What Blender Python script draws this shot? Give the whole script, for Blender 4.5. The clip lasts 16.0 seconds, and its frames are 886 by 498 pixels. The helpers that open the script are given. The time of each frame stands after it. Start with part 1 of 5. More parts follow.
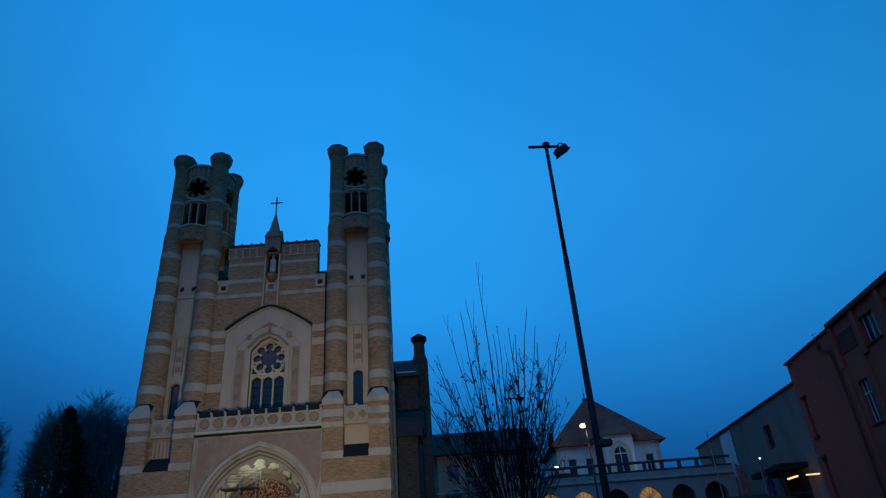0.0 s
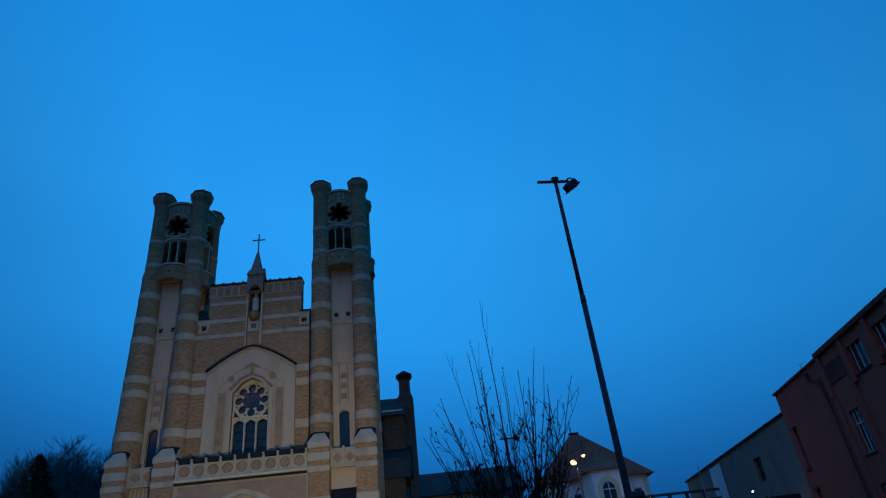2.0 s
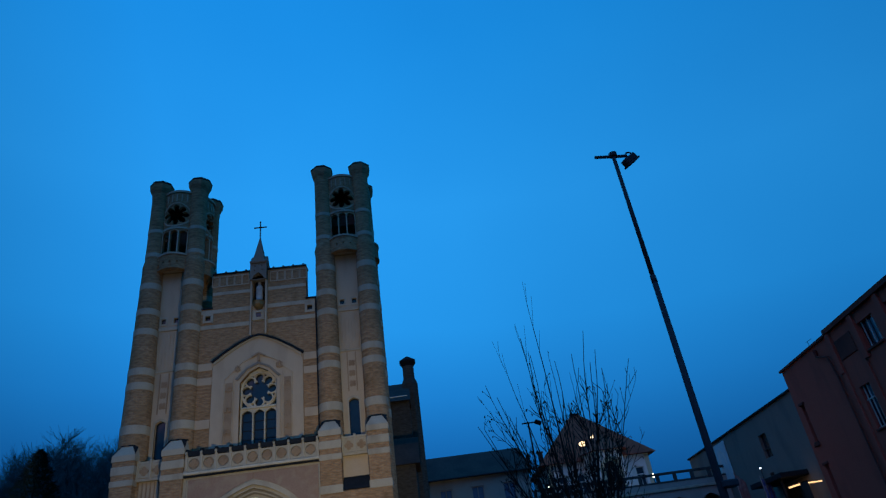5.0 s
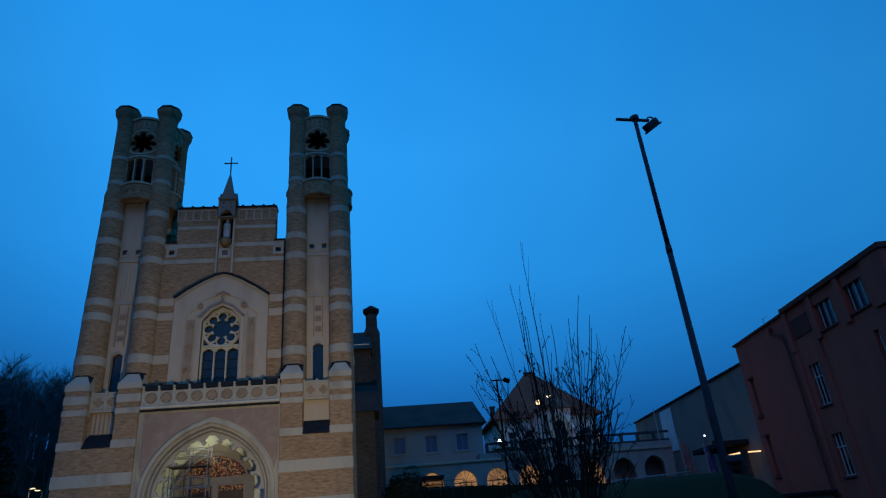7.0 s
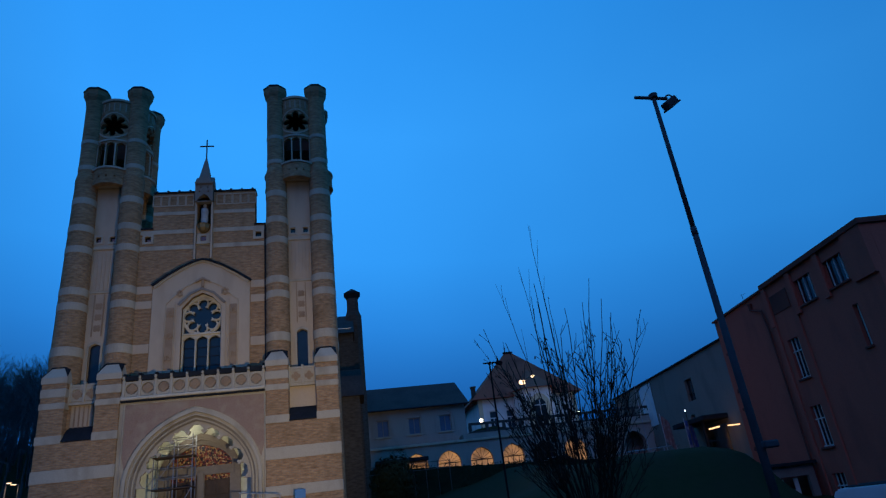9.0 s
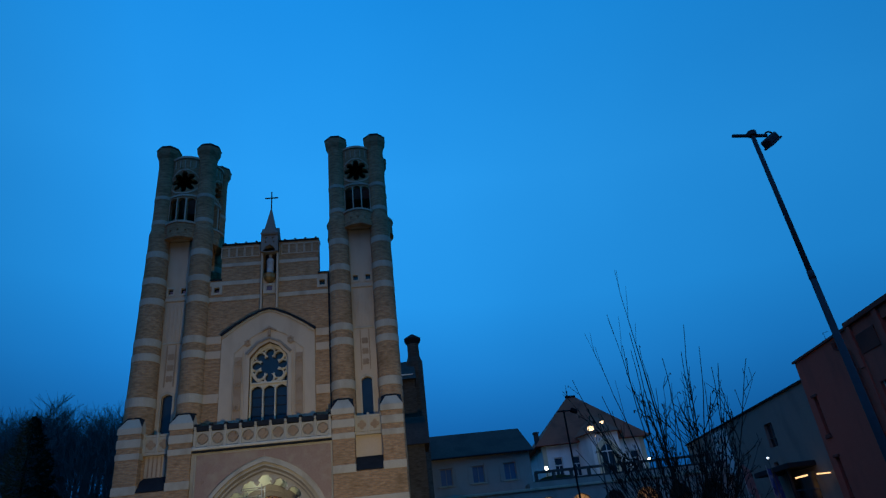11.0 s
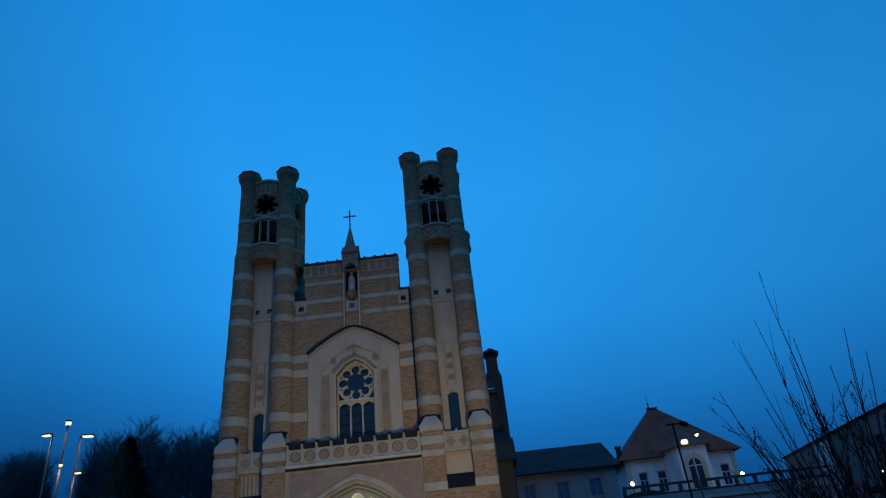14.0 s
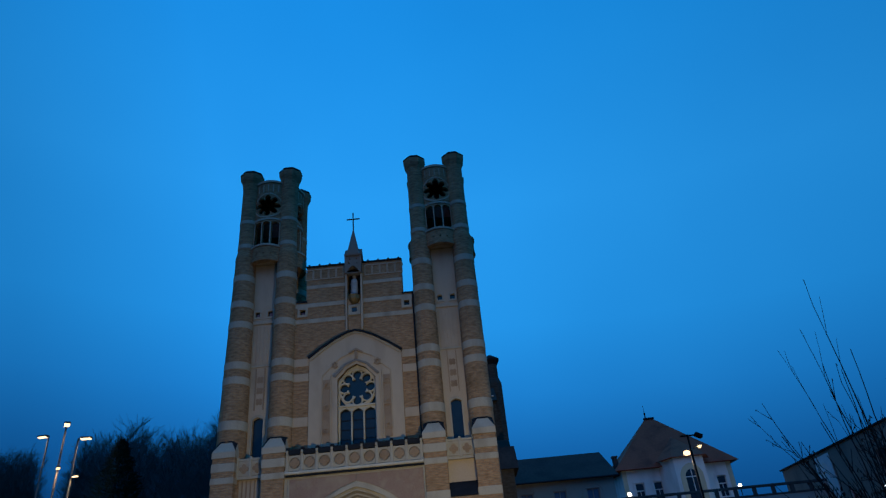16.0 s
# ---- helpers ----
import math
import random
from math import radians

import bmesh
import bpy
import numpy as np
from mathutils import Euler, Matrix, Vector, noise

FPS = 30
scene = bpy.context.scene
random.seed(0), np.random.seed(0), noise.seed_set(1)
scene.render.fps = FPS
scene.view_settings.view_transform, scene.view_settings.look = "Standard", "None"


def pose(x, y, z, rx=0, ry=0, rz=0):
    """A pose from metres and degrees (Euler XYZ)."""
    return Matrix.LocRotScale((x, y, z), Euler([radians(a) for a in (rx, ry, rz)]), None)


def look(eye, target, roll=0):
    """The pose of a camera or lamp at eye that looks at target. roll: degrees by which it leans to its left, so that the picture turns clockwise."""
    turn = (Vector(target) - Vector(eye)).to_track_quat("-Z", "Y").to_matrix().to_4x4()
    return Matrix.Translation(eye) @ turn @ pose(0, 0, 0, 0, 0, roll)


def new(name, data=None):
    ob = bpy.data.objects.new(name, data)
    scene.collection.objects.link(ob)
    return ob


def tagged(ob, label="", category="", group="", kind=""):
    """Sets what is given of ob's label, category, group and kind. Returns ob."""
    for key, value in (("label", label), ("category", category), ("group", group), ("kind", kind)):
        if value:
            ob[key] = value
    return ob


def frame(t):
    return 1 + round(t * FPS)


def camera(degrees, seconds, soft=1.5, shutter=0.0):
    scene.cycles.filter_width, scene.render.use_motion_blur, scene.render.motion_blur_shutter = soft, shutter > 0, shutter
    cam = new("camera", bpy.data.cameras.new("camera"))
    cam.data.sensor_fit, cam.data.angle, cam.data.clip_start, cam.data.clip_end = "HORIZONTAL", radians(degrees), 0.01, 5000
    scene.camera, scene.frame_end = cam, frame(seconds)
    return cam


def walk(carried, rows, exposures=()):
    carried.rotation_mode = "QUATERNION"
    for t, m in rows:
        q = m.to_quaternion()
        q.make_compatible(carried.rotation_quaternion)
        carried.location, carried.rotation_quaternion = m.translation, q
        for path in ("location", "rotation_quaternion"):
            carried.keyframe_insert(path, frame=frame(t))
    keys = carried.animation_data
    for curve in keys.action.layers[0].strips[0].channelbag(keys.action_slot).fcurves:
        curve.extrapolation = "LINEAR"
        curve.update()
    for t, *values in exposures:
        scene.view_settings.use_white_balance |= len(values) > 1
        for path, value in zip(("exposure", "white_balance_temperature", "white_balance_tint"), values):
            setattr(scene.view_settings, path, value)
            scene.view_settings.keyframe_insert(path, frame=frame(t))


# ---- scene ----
cam = camera(70.0, 16.0, soft=1.3)
PATH = [
    (0, (10.382, -36.159, 0.778), (10.41, -34.392, 1.713), -4.6),
    (0.5, (10.28, -35.971, 0.881), (10.43, -34.219, 1.834), -6.1),
    (1, (10.265, -35.895, 0.965), (10.48, -34.171, 1.956), -8.0),
    (1.5, (10.112, -35.828, 1.053), (10.261, -34.127, 2.093), -10.2),
    (2, (9.926, -35.827, 1.108), (10.03, -34.111, 2.13), -6.7),
    (2.5, (9.721, -35.774, 1.153), (9.742, -34.055, 2.175), -5.6),
    (3, (9.546, -35.737, 1.203), (9.531, -34.022, 2.231), -7.5),
    (3.5, (9.364, -35.713, 1.265), (9.36, -34.004, 2.305), -8.2),
    (4, (9.188, -35.556, 1.298), (9.257, -33.821, 2.291), -7.1),
    (4.2, (9.149, -35.507, 1.307), (9.226, -33.772, 2.299), -7.5),
    (6.3, (8.563, -35.093, 1.661), (8.788, -33.322, 2.563), -7.2),
    (6.5, (8.51, -35.04, 1.665), (8.739, -33.261, 2.55), -6.6),
    (7, (8.316, -34.997, 1.666), (8.554, -33.195, 2.5), -5.2),
    (7.5, (8.166, -35.022, 1.723), (8.413, -33.201, 2.512), -6.1),
    (8, (8.031, -34.932, 1.802), (8.314, -33.112, 2.582), -6.6),
    (8.5, (7.911, -34.772, 1.869), (8.22, -32.952, 2.639), -7.5),
    (8.7, (7.847, -34.718, 1.888), (8.169, -32.899, 2.653), -7.1),
    (11, (7.253, -34.447, 2.199), (7.416, -32.673, 3.107), -6.7),
    (11.5, (7.079, -34.391, 2.231), (7.184, -32.616, 3.148), -6.9),
    (12, (6.904, -34.283, 2.232), (6.933, -32.524, 3.183), -7.1),
    (12.5, (6.706, -34.215, 2.252), (6.723, -32.463, 3.217), -7.4),
    (13, (6.494, -34.241, 2.313), (6.525, -32.489, 3.277), -5.8),
    (13.5, (6.316, -34.174, 2.365), (6.324, -32.421, 3.328), -4.2),
    (14, (6.147, -34.064, 2.429), (6.124, -32.313, 3.395), -6.2),
    (14.5, (6.005, -33.926, 2.496), (5.989, -32.177, 3.465), -6.1),
    (15, (5.837, -33.839, 2.542), (5.766, -32.102, 3.531), -4.0),
    (15.5, (5.646, -33.769, 2.587), (5.595, -32.032, 3.577), -5.8),
    (16, (5.487, -33.677, 2.626), (5.486, -31.934, 3.607), -5.5),
]
walk(cam, [(t, look(eye, target, roll)) for t, eye, target, roll in PATH],
     exposures=[(0.0, 0.0, 6500, 10), (6.3, 0.0, 6500, 10), (7.2, 0.08, 6500, 14), (8.3, 0.17, 6500, 22), (8.7, 0.17, 6500, 22), (10.8, 0.0, 6500, 10), (16.0, 0.0, 6500, 10)])

# ---- world, sun, exposure ----
scene.view_settings.exposure = 0.0
world = bpy.data.worlds.new("dusk_sky")
scene.world = world
world.use_nodes = True
wn, wl = world.node_tree.nodes, world.node_tree.links
wn.clear()
w_out = wn.new("ShaderNodeOutputWorld")
w_bg = wn.new("ShaderNodeBackground")
w_co = wn.new("ShaderNodeTexCoord")
w_sep = wn.new("ShaderNodeSeparateXYZ")
w_ramp = wn.new("ShaderNodeValToRGB")
w_noise = wn.new("ShaderNodeTexNoise")
w_mix = wn.new("ShaderNodeMix")
w_mix.data_type, w_mix.blend_type = "RGBA", "MULTIPLY"
w_noise.inputs["Scale"].default_value = 1.6
w_noise.inputs["Detail"].default_value = 3.0
w_nr = wn.new("ShaderNodeValToRGB")
w_nr.color_ramp.elements[0].position, w_nr.color_ramp.elements[0].color = 0.3, (0.86, 0.9, 0.93, 1)
w_nr.color_ramp.elements[1].position, w_nr.color_ramp.elements[1].color = 0.7, (1.12, 1.06, 1.04, 1)
SKY = [(0.0, (0.003, 0.042, 0.14)), (0.12, (0.004, 0.074, 0.265)), (0.20, (0.007, 0.136, 0.44)), (0.28, (0.011, 0.212, 0.63)),
       (0.38, (0.015, 0.28, 0.78)), (0.55, (0.018, 0.305, 0.83)), (0.75, (0.010, 0.265, 0.77)), (1.0, (0.006, 0.22, 0.69))]
ramp = w_ramp.color_ramp
while len(ramp.elements) < len(SKY):
    ramp.elements.new(0.5)
for el, (p, c) in zip(ramp.elements, SKY):
    el.position, el.color = p, (*c, 1)
wl.new(w_co.outputs["Generated"], w_sep.inputs[0])
wl.new(w_co.outputs["Generated"], w_noise.inputs["Vector"])
w_tilt = wn.new("ShaderNodeMath")
w_tilt.operation = "MULTIPLY_ADD"
w_tilt.inputs[1].default_value = 0.075
wl.new(w_sep.outputs["X"], w_tilt.inputs[0])
wl.new(w_sep.outputs["Z"], w_tilt.inputs[2])
wl.new(w_tilt.outputs[0], w_ramp.inputs["Fac"])
wl.new(w_noise.outputs["Fac"], w_nr.inputs["Fac"])
w_mix.inputs["Factor"].default_value = 1.0
wl.new(w_ramp.outputs["Color"], w_mix.inputs["A"])
wl.new(w_nr.outputs["Color"], w_mix.inputs["B"])
wl.new(w_mix.outputs["Result"], w_bg.inputs["Color"])
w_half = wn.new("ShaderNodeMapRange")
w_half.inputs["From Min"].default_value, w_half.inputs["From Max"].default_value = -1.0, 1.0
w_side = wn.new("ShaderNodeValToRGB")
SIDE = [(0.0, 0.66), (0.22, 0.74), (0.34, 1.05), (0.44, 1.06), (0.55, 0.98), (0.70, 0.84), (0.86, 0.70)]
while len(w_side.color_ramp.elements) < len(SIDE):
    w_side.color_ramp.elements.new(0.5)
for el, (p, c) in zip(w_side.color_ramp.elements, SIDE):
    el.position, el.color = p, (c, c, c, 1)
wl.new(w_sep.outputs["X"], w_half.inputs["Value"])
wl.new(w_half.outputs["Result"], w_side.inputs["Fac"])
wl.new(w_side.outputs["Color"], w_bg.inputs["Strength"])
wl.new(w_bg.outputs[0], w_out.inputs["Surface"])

# a faint western afterglow behind the camera, spread wide by cloud
sun = new("sun", bpy.data.lights.new("sun", "SUN"))
sun.data.energy, sun.data.angle, sun.data.color = 0.08, radians(30), (1.0, 0.34, 0.35)
sun.matrix_world = look((-24, -50, 32), (0, 0, 0))

# the ground floodlight in the square that washes the church front
FLOOD = (8.6, -21.5, 1.82)
flood = new("church_floodlight", bpy.data.lights.new("church_floodlight", "SPOT"))
flood.data.energy, flood.data.color, flood.data.shadow_soft_size = 5700.0, (1.0, 0.84, 0.47), 0.3
flood.data.spot_size, flood.data.spot_blend = radians(62), 1.0
flood.matrix_world = look(FLOOD, (1.3, 0.0, 8.8))


# ---- materials ----
def nodes_of(name):
    m = bpy.data.materials.new(name)
    m.use_nodes = True
    nt = m.node_tree
    return m, nt, nt.nodes["Principled BSDF"]


def noise_node(nt, scale, detail=4.0, coord=None):
    n = nt.nodes.new("ShaderNodeTexNoise")
    n.inputs["Scale"].default_value, n.inputs["Detail"].default_value = scale, detail
    if coord is not None:
        nt.links.new(coord, n.inputs["Vector"])
    return n


def mix_node(nt, a, b, fac, blend="MIX"):
    n = nt.nodes.new("ShaderNodeMix")
    n.data_type, n.blend_type = "RGBA", blend
    for key, v in (("A", a), ("B", b), ("Factor", fac)):
        if isinstance(v, (tuple, list)):
            n.inputs[key].default_value = (*v[:3], 1)
        elif isinstance(v, (int, float)):
            n.inputs[key].default_value = v
        else:
            nt.links.new(v, n.inputs[key])
    return n.outputs["Result"]


def ramp_node(nt, fac, lo, hi):
    n = nt.nodes.new("ShaderNodeMapRange")
    n.inputs["From Min"].default_value, n.inputs["From Max"].default_value = lo, hi
    nt.links.new(fac, n.inputs["Value"])
    return n.outputs["Result"]


def bump_node(nt, bsdf, height, strength, distance=0.02):
    b = nt.nodes.new("ShaderNodeBump")
    b.inputs["Strength"].default_value, b.inputs["Distance"].default_value = strength, distance
    nt.links.new(height, b.inputs["Height"])
    nt.links.new(b.outputs[0], bsdf.inputs["Normal"])


def surface(name, col, col2, stain, grain=14.0, blotch=0.7, rough=0.85, metal=0.0, bump=0.3, streak=False):
    """A worn surface: grain between two colours, and larger stains."""
    m, nt, b = nodes_of(name)
    geo = nt.nodes.new("ShaderNodeNewGeometry")
    pos = geo.outputs["Position"]
    g = noise_node(nt, grain, 5.0, pos)
    vec = pos
    if streak:
        mp = nt.nodes.new("ShaderNodeMapping")
        mp.inputs["Scale"].default_value = (1.5, 1.5, 0.55)
        nt.links.new(pos, mp.inputs["Vector"])
        vec = mp.outputs[0]
    s = noise_node(nt, blotch, 4.0, vec)
    c = mix_node(nt, col, col2, ramp_node(nt, g.outputs["Fac"], 0.3, 0.7))
    c = mix_node(nt, c, stain, ramp_node(nt, s.outputs["Fac"], 0.48, 0.78))
    nt.links.new(c, b.inputs["Base Color"])
    b.inputs["Roughness"].default_value, b.inputs["Metallic"].default_value = rough, metal
    b.inputs["Specular IOR Level"].default_value = 0.08 if rough > 0.75 else 0.4
    if bump:
        bump_node(nt, b, g.outputs["Fac"], bump)
    return m


def brickwork(name, col, col2, mortar, stain, bw=0.26, rh=0.077):
    m, nt, b = nodes_of(name)
    geo = nt.nodes.new("ShaderNodeNewGeometry")
    sep = nt.nodes.new("ShaderNodeSeparateXYZ")
    nt.links.new(geo.outputs["Position"], sep.inputs[0])
    add = nt.nodes.new("ShaderNodeMath")
    nt.links.new(sep.outputs["X"], add.inputs[0])
    nt.links.new(sep.outputs["Y"], add.inputs[1])
    com = nt.nodes.new("ShaderNodeCombineXYZ")
    nt.links.new(add.outputs[0], com.inputs["X"])
    nt.links.new(sep.outputs["Z"], com.inputs["Y"])
    br = nt.nodes.new("ShaderNodeTexBrick")
    br.inputs["Scale"].default_value = 1.0
    br.inputs["Brick Width"].default_value, br.inputs["Row Height"].default_value = bw, rh
    br.inputs["Mortar Size"].default_value, br.inputs["Mortar Smooth"].default_value = 0.011, 0.2
    br.inputs["Color1"].default_value, br.inputs["Color2"].default_value = (*col, 1), (*col2, 1)
    br.inputs["Mortar"].default_value = (*mortar, 1)
    nt.links.new(com.outputs[0], br.inputs["Vector"])
    s = noise_node(nt, 0.55, 5.0, geo.outputs["Position"])
    mp = nt.nodes.new("ShaderNodeMapping")
    mp.inputs["Scale"].default_value = (1.0, 1.0, 3.2)
    nt.links.new(geo.outputs["Position"], mp.inputs["Vector"])
    f = noise_node(nt, 3.0, 8.0, mp.outputs[0])
    c = mix_node(nt, br.outputs["Color"], stain, ramp_node(nt, s.outputs["Fac"], 0.45, 0.85))
    c = mix_node(nt, c, (0.60, 0.56, 0.52), ramp_node(nt, f.outputs["Fac"], 0.38, 0.72), "MULTIPLY")
    mo = noise_node(nt, 6.5, 3.0, mp.outputs[0])
    c = mix_node(nt, c, (1.22, 1.16, 1.02), ramp_node(nt, mo.outputs["Fac"], 0.52, 0.70), "MULTIPLY")
    nt.links.new(c, b.inputs["Base Color"])
    b.inputs["Roughness"].default_value = 0.9
    b.inputs["Specular IOR Level"].default_value = 0.08
    inv = nt.nodes.new("ShaderNodeMath")
    inv.operation = "SUBTRACT"
    inv.inputs[0].default_value = 1.0
    nt.links.new(br.outputs["Fac"], inv.inputs[1])
    bump_node(nt, b, inv.outputs[0], 0.6, 0.01)
    return m


def glowing(name, col, strength, base=(0.1, 0.1, 0.1), patch=0.0, patch_scale=3.0):
    m, nt, b = nodes_of(name)
    b.inputs["Base Color"].default_value = (*base, 1)
    b.inputs["Emission Color"].default_value = (*col, 1)
    b.inputs["Emission Strength"].default_value = strength
    if patch:
        n = noise_node(nt, patch_scale, 3.0)
        tc = nt.nodes.new("ShaderNodeNewGeometry")
        nt.links.new(tc.outputs["Position"], n.inputs["Vector"])
        c = mix_node(nt, [k * (1 - patch) for k in col], col, ramp_node(nt, n.outputs["Fac"], 0.35, 0.65))
        nt.links.new(c, b.inputs["Emission Color"])
    return m


def glazing(name, col, rough=0.12):
    m, nt, b = nodes_of(name)
    geo = nt.nodes.new("ShaderNodeNewGeometry")
    n = noise_node(nt, 2.2, 3.0, geo.outputs["Position"])
    c = mix_node(nt, col, [k * 0.5 for k in col], n.outputs["Fac"])
    nt.links.new(c, b.inputs["Base Color"])
    b.inputs["Roughness"].default_value = rough
    b.inputs["IOR"].default_value = 1.5
    bump_node(nt, b, n.outputs["Fac"], 0.06)
    return m


def stained(name):
    m, nt, b = nodes_of(name)
    geo = nt.nodes.new("ShaderNodeNewGeometry")
    vor = nt.nodes.new("ShaderNodeTexVoronoi")
    vor.inputs["Scale"].default_value = 15.0
    nt.links.new(geo.outputs["Position"], vor.inputs["Vector"])
    rp = nt.nodes.new("ShaderNodeValToRGB")
    rp.color_ramp.interpolation = "CONSTANT"
    cols = [(0.16, 0.03, 0.01), (0.34, 0.18, 0.04), (0.03, 0.02, 0.012), (0.22, 0.05, 0.02), (0.05, 0.03, 0.015), (0.40, 0.26, 0.09)]
    while len(rp.color_ramp.elements) < len(cols):
        rp.color_ramp.elements.new(0.5)
    for i, (e, c) in enumerate(zip(rp.color_ramp.elements, cols)):
        e.position, e.color = i / len(cols), (*c, 1)
    sep = nt.nodes.new("ShaderNodeSeparateColor")
    nt.links.new(vor.outputs["Color"], sep.inputs[0])
    nt.links.new(sep.outputs[0], rp.inputs["Fac"])
    edge = nt.nodes.new("ShaderNodeTexVoronoi")
    edge.feature = "DISTANCE_TO_EDGE"
    edge.inputs["Scale"].default_value = 15.0
    nt.links.new(geo.outputs["Position"], edge.inputs["Vector"])
    c = mix_node(nt, (0.005, 0.005, 0.005), rp.outputs["Color"], ramp_node(nt, edge.outputs["Distance"], 0.02, 0.07))
    nt.links.new(c, b.inputs["Base Color"])
    nt.links.new(c, b.inputs["Emission Color"])
    b.inputs["Emission Strength"].default_value = 0.14
    b.inputs["Roughness"].default_value = 0.25
    return m


BRICK = brickwork("ochre_brick", (0.47, 0.28, 0.148), (0.375, 0.212, 0.114), (0.29, 0.235, 0.165), (0.25, 0.165, 0.09))
STONE = surface("pale_limestone", (0.45, 0.392, 0.30), (0.385, 0.334, 0.255), (0.29, 0.248, 0.185), 18, 0.9, streak=True)
# brown brick darkened so the side walls stay in shade under the floodlight
SHADEBRICK = brickwork("shade_dark_brick", (0.10, 0.084, 0.072), (0.08, 0.068, 0.058), (0.085, 0.075, 0.066), (0.06, 0.051, 0.044))
STUCCO = surface("buff_render", (0.50, 0.395, 0.285), (0.435, 0.342, 0.248), (0.345, 0.27, 0.195), 30, 0.6, streak=True)
TERRACOTTA = surface("terracotta_relief", (0.37, 0.265, 0.175), (0.30, 0.21, 0.138), (0.24, 0.16, 0.105), 22, 1.2)
PALE = surface("pale_carved_stone", (0.60, 0.53, 0.41), (0.53, 0.465, 0.355), (0.40, 0.345, 0.26), 18, 1.1, streak=True)
PINKSTONE = surface("faded_red_relief", (0.32, 0.215, 0.16), (0.27, 0.18, 0.135), (0.36, 0.285, 0.20), 16, 1.6)
# one dark tone for the terrace parapet rails and posts
DARKRAIL = surface("dark_parapet_rail", (0.075, 0.072, 0.07), (0.06, 0.058, 0.056), (0.045, 0.043, 0.042), 14, 0.9)
DULLFRAME = surface("dull_white_bars", (0.46, 0.47, 0.47), (0.40, 0.41, 0.41), (0.28, 0.28, 0.28), 30, 1.2, 0.5)
LEAD = surface("dark_lead", (0.016, 0.019, 0.023), (0.022, 0.025, 0.03), (0.012, 0.013, 0.015), 10, 1.0, 0.78, 0.0)
SLATE = surface("brown_roof_tiles", (0.085, 0.062, 0.055), (0.06, 0.045, 0.04), (0.04, 0.032, 0.03), 6, 0.5, 0.8)
REDTILE = surface("red_roof_tiles", (0.40, 0.105, 0.06), (0.31, 0.08, 0.05), (0.17, 0.05, 0.035), 7, 0.5, 0.8)
WHITEWASH = surface("white_plaster", (0.74, 0.73, 0.70), (0.66, 0.65, 0.62), (0.52, 0.51, 0.48), 20, 0.6, streak=True)
YELLOW = surface("yellow_plaster", (0.60, 0.53, 0.36), (0.54, 0.48, 0.33), (0.42, 0.37, 0.26), 20, 0.6)
GREYWALL = surface("grey_beige_plaster", (0.37, 0.33, 0.295), (0.315, 0.285, 0.255), (0.245, 0.22, 0.198), 16, 0.5, streak=True)
TANWALL = surface("tan_plaster", (0.225, 0.195, 0.17), (0.195, 0.168, 0.148), (0.155, 0.134, 0.12), 16, 0.5, streak=True)
REDWALL = surface("red_plaster", (0.45, 0.102, 0.07), (0.38, 0.09, 0.062), (0.28, 0.07, 0.052), 14, 0.45, streak=True)
REDDARK = surface("red_brown_trim", (0.19, 0.055, 0.04), (0.15, 0.045, 0.035), (0.10, 0.035, 0.03), 14, 0.5)
DARKGLASS = glazing("dark_window_glass", (0.02, 0.028, 0.035), 0.06)
FRAME = surface("white_window_paint", (0.66, 0.66, 0.64), (0.58, 0.58, 0.56), (0.42, 0.42, 0.40), 30, 1.2, 0.5)
DARKWOOD = surface("dark_wood", (0.075, 0.042, 0.022), (0.05, 0.03, 0.016), (0.03, 0.018, 0.01), 9, 0.8, 0.6)
IRON = surface("black_iron", (0.02, 0.02, 0.022), (0.03, 0.03, 0.033), (0.04, 0.03, 0.025), 20, 1.5, 0.5, 0.7)
STEEL = surface("galvanised_steel", (0.40, 0.41, 0.42), (0.32, 0.33, 0.34), (0.22, 0.22, 0.22), 16, 2.0, 0.45, 0.8)
MATTBLACK = surface("matt_black_paint", (0.006, 0.006, 0.007), (0.008, 0.008, 0.009), (0.01, 0.009, 0.008), 12, 1.6, 0.85)
POLE = surface("dark_painted_pole", (0.036, 0.042, 0.052), (0.046, 0.052, 0.062), (0.027, 0.030, 0.036), 12, 1.6, 0.8, 0.0)
POLEGREY = surface("weathered_grey_pole", (0.075, 0.072, 0.07), (0.06, 0.058, 0.056), (0.045, 0.043, 0.04), 12, 1.6, 0.6, 0.0)
GRASS = surface("dull_winter_grass", (0.018, 0.025, 0.009), (0.026, 0.030, 0.012), (0.028, 0.025, 0.013), 3.0, 0.35, 0.95)
PAVING = surface("grey_paving", (0.15, 0.143, 0.135), (0.12, 0.116, 0.112), (0.09, 0.086, 0.082), 8, 0.5, 0.8)
BARK = surface("brown_bark", (0.022, 0.017, 0.014), (0.016, 0.013, 0.011), (0.030, 0.025, 0.021), 16, 3.0, 0.9)
# distant haze is mixed into this paler, bluer bark
HAZEBARK = surface("hazed_grey_bark", (0.062, 0.08, 0.086), (0.048, 0.062, 0.067), (0.075, 0.09, 0.092), 4, 0.3, 0.95, bump=0)
NEEDLES = surface("conifer_needles", (0.052, 0.078, 0.056), (0.064, 0.092, 0.064), (0.040, 0.058, 0.042), 6, 0.6, 0.9, bump=0)
LEAFDRY = surface("dry_leaf", (0.075, 0.035, 0.018), (0.05, 0.024, 0.014), (0.03, 0.018, 0.012), 20, 4, 0.8, bump=0)
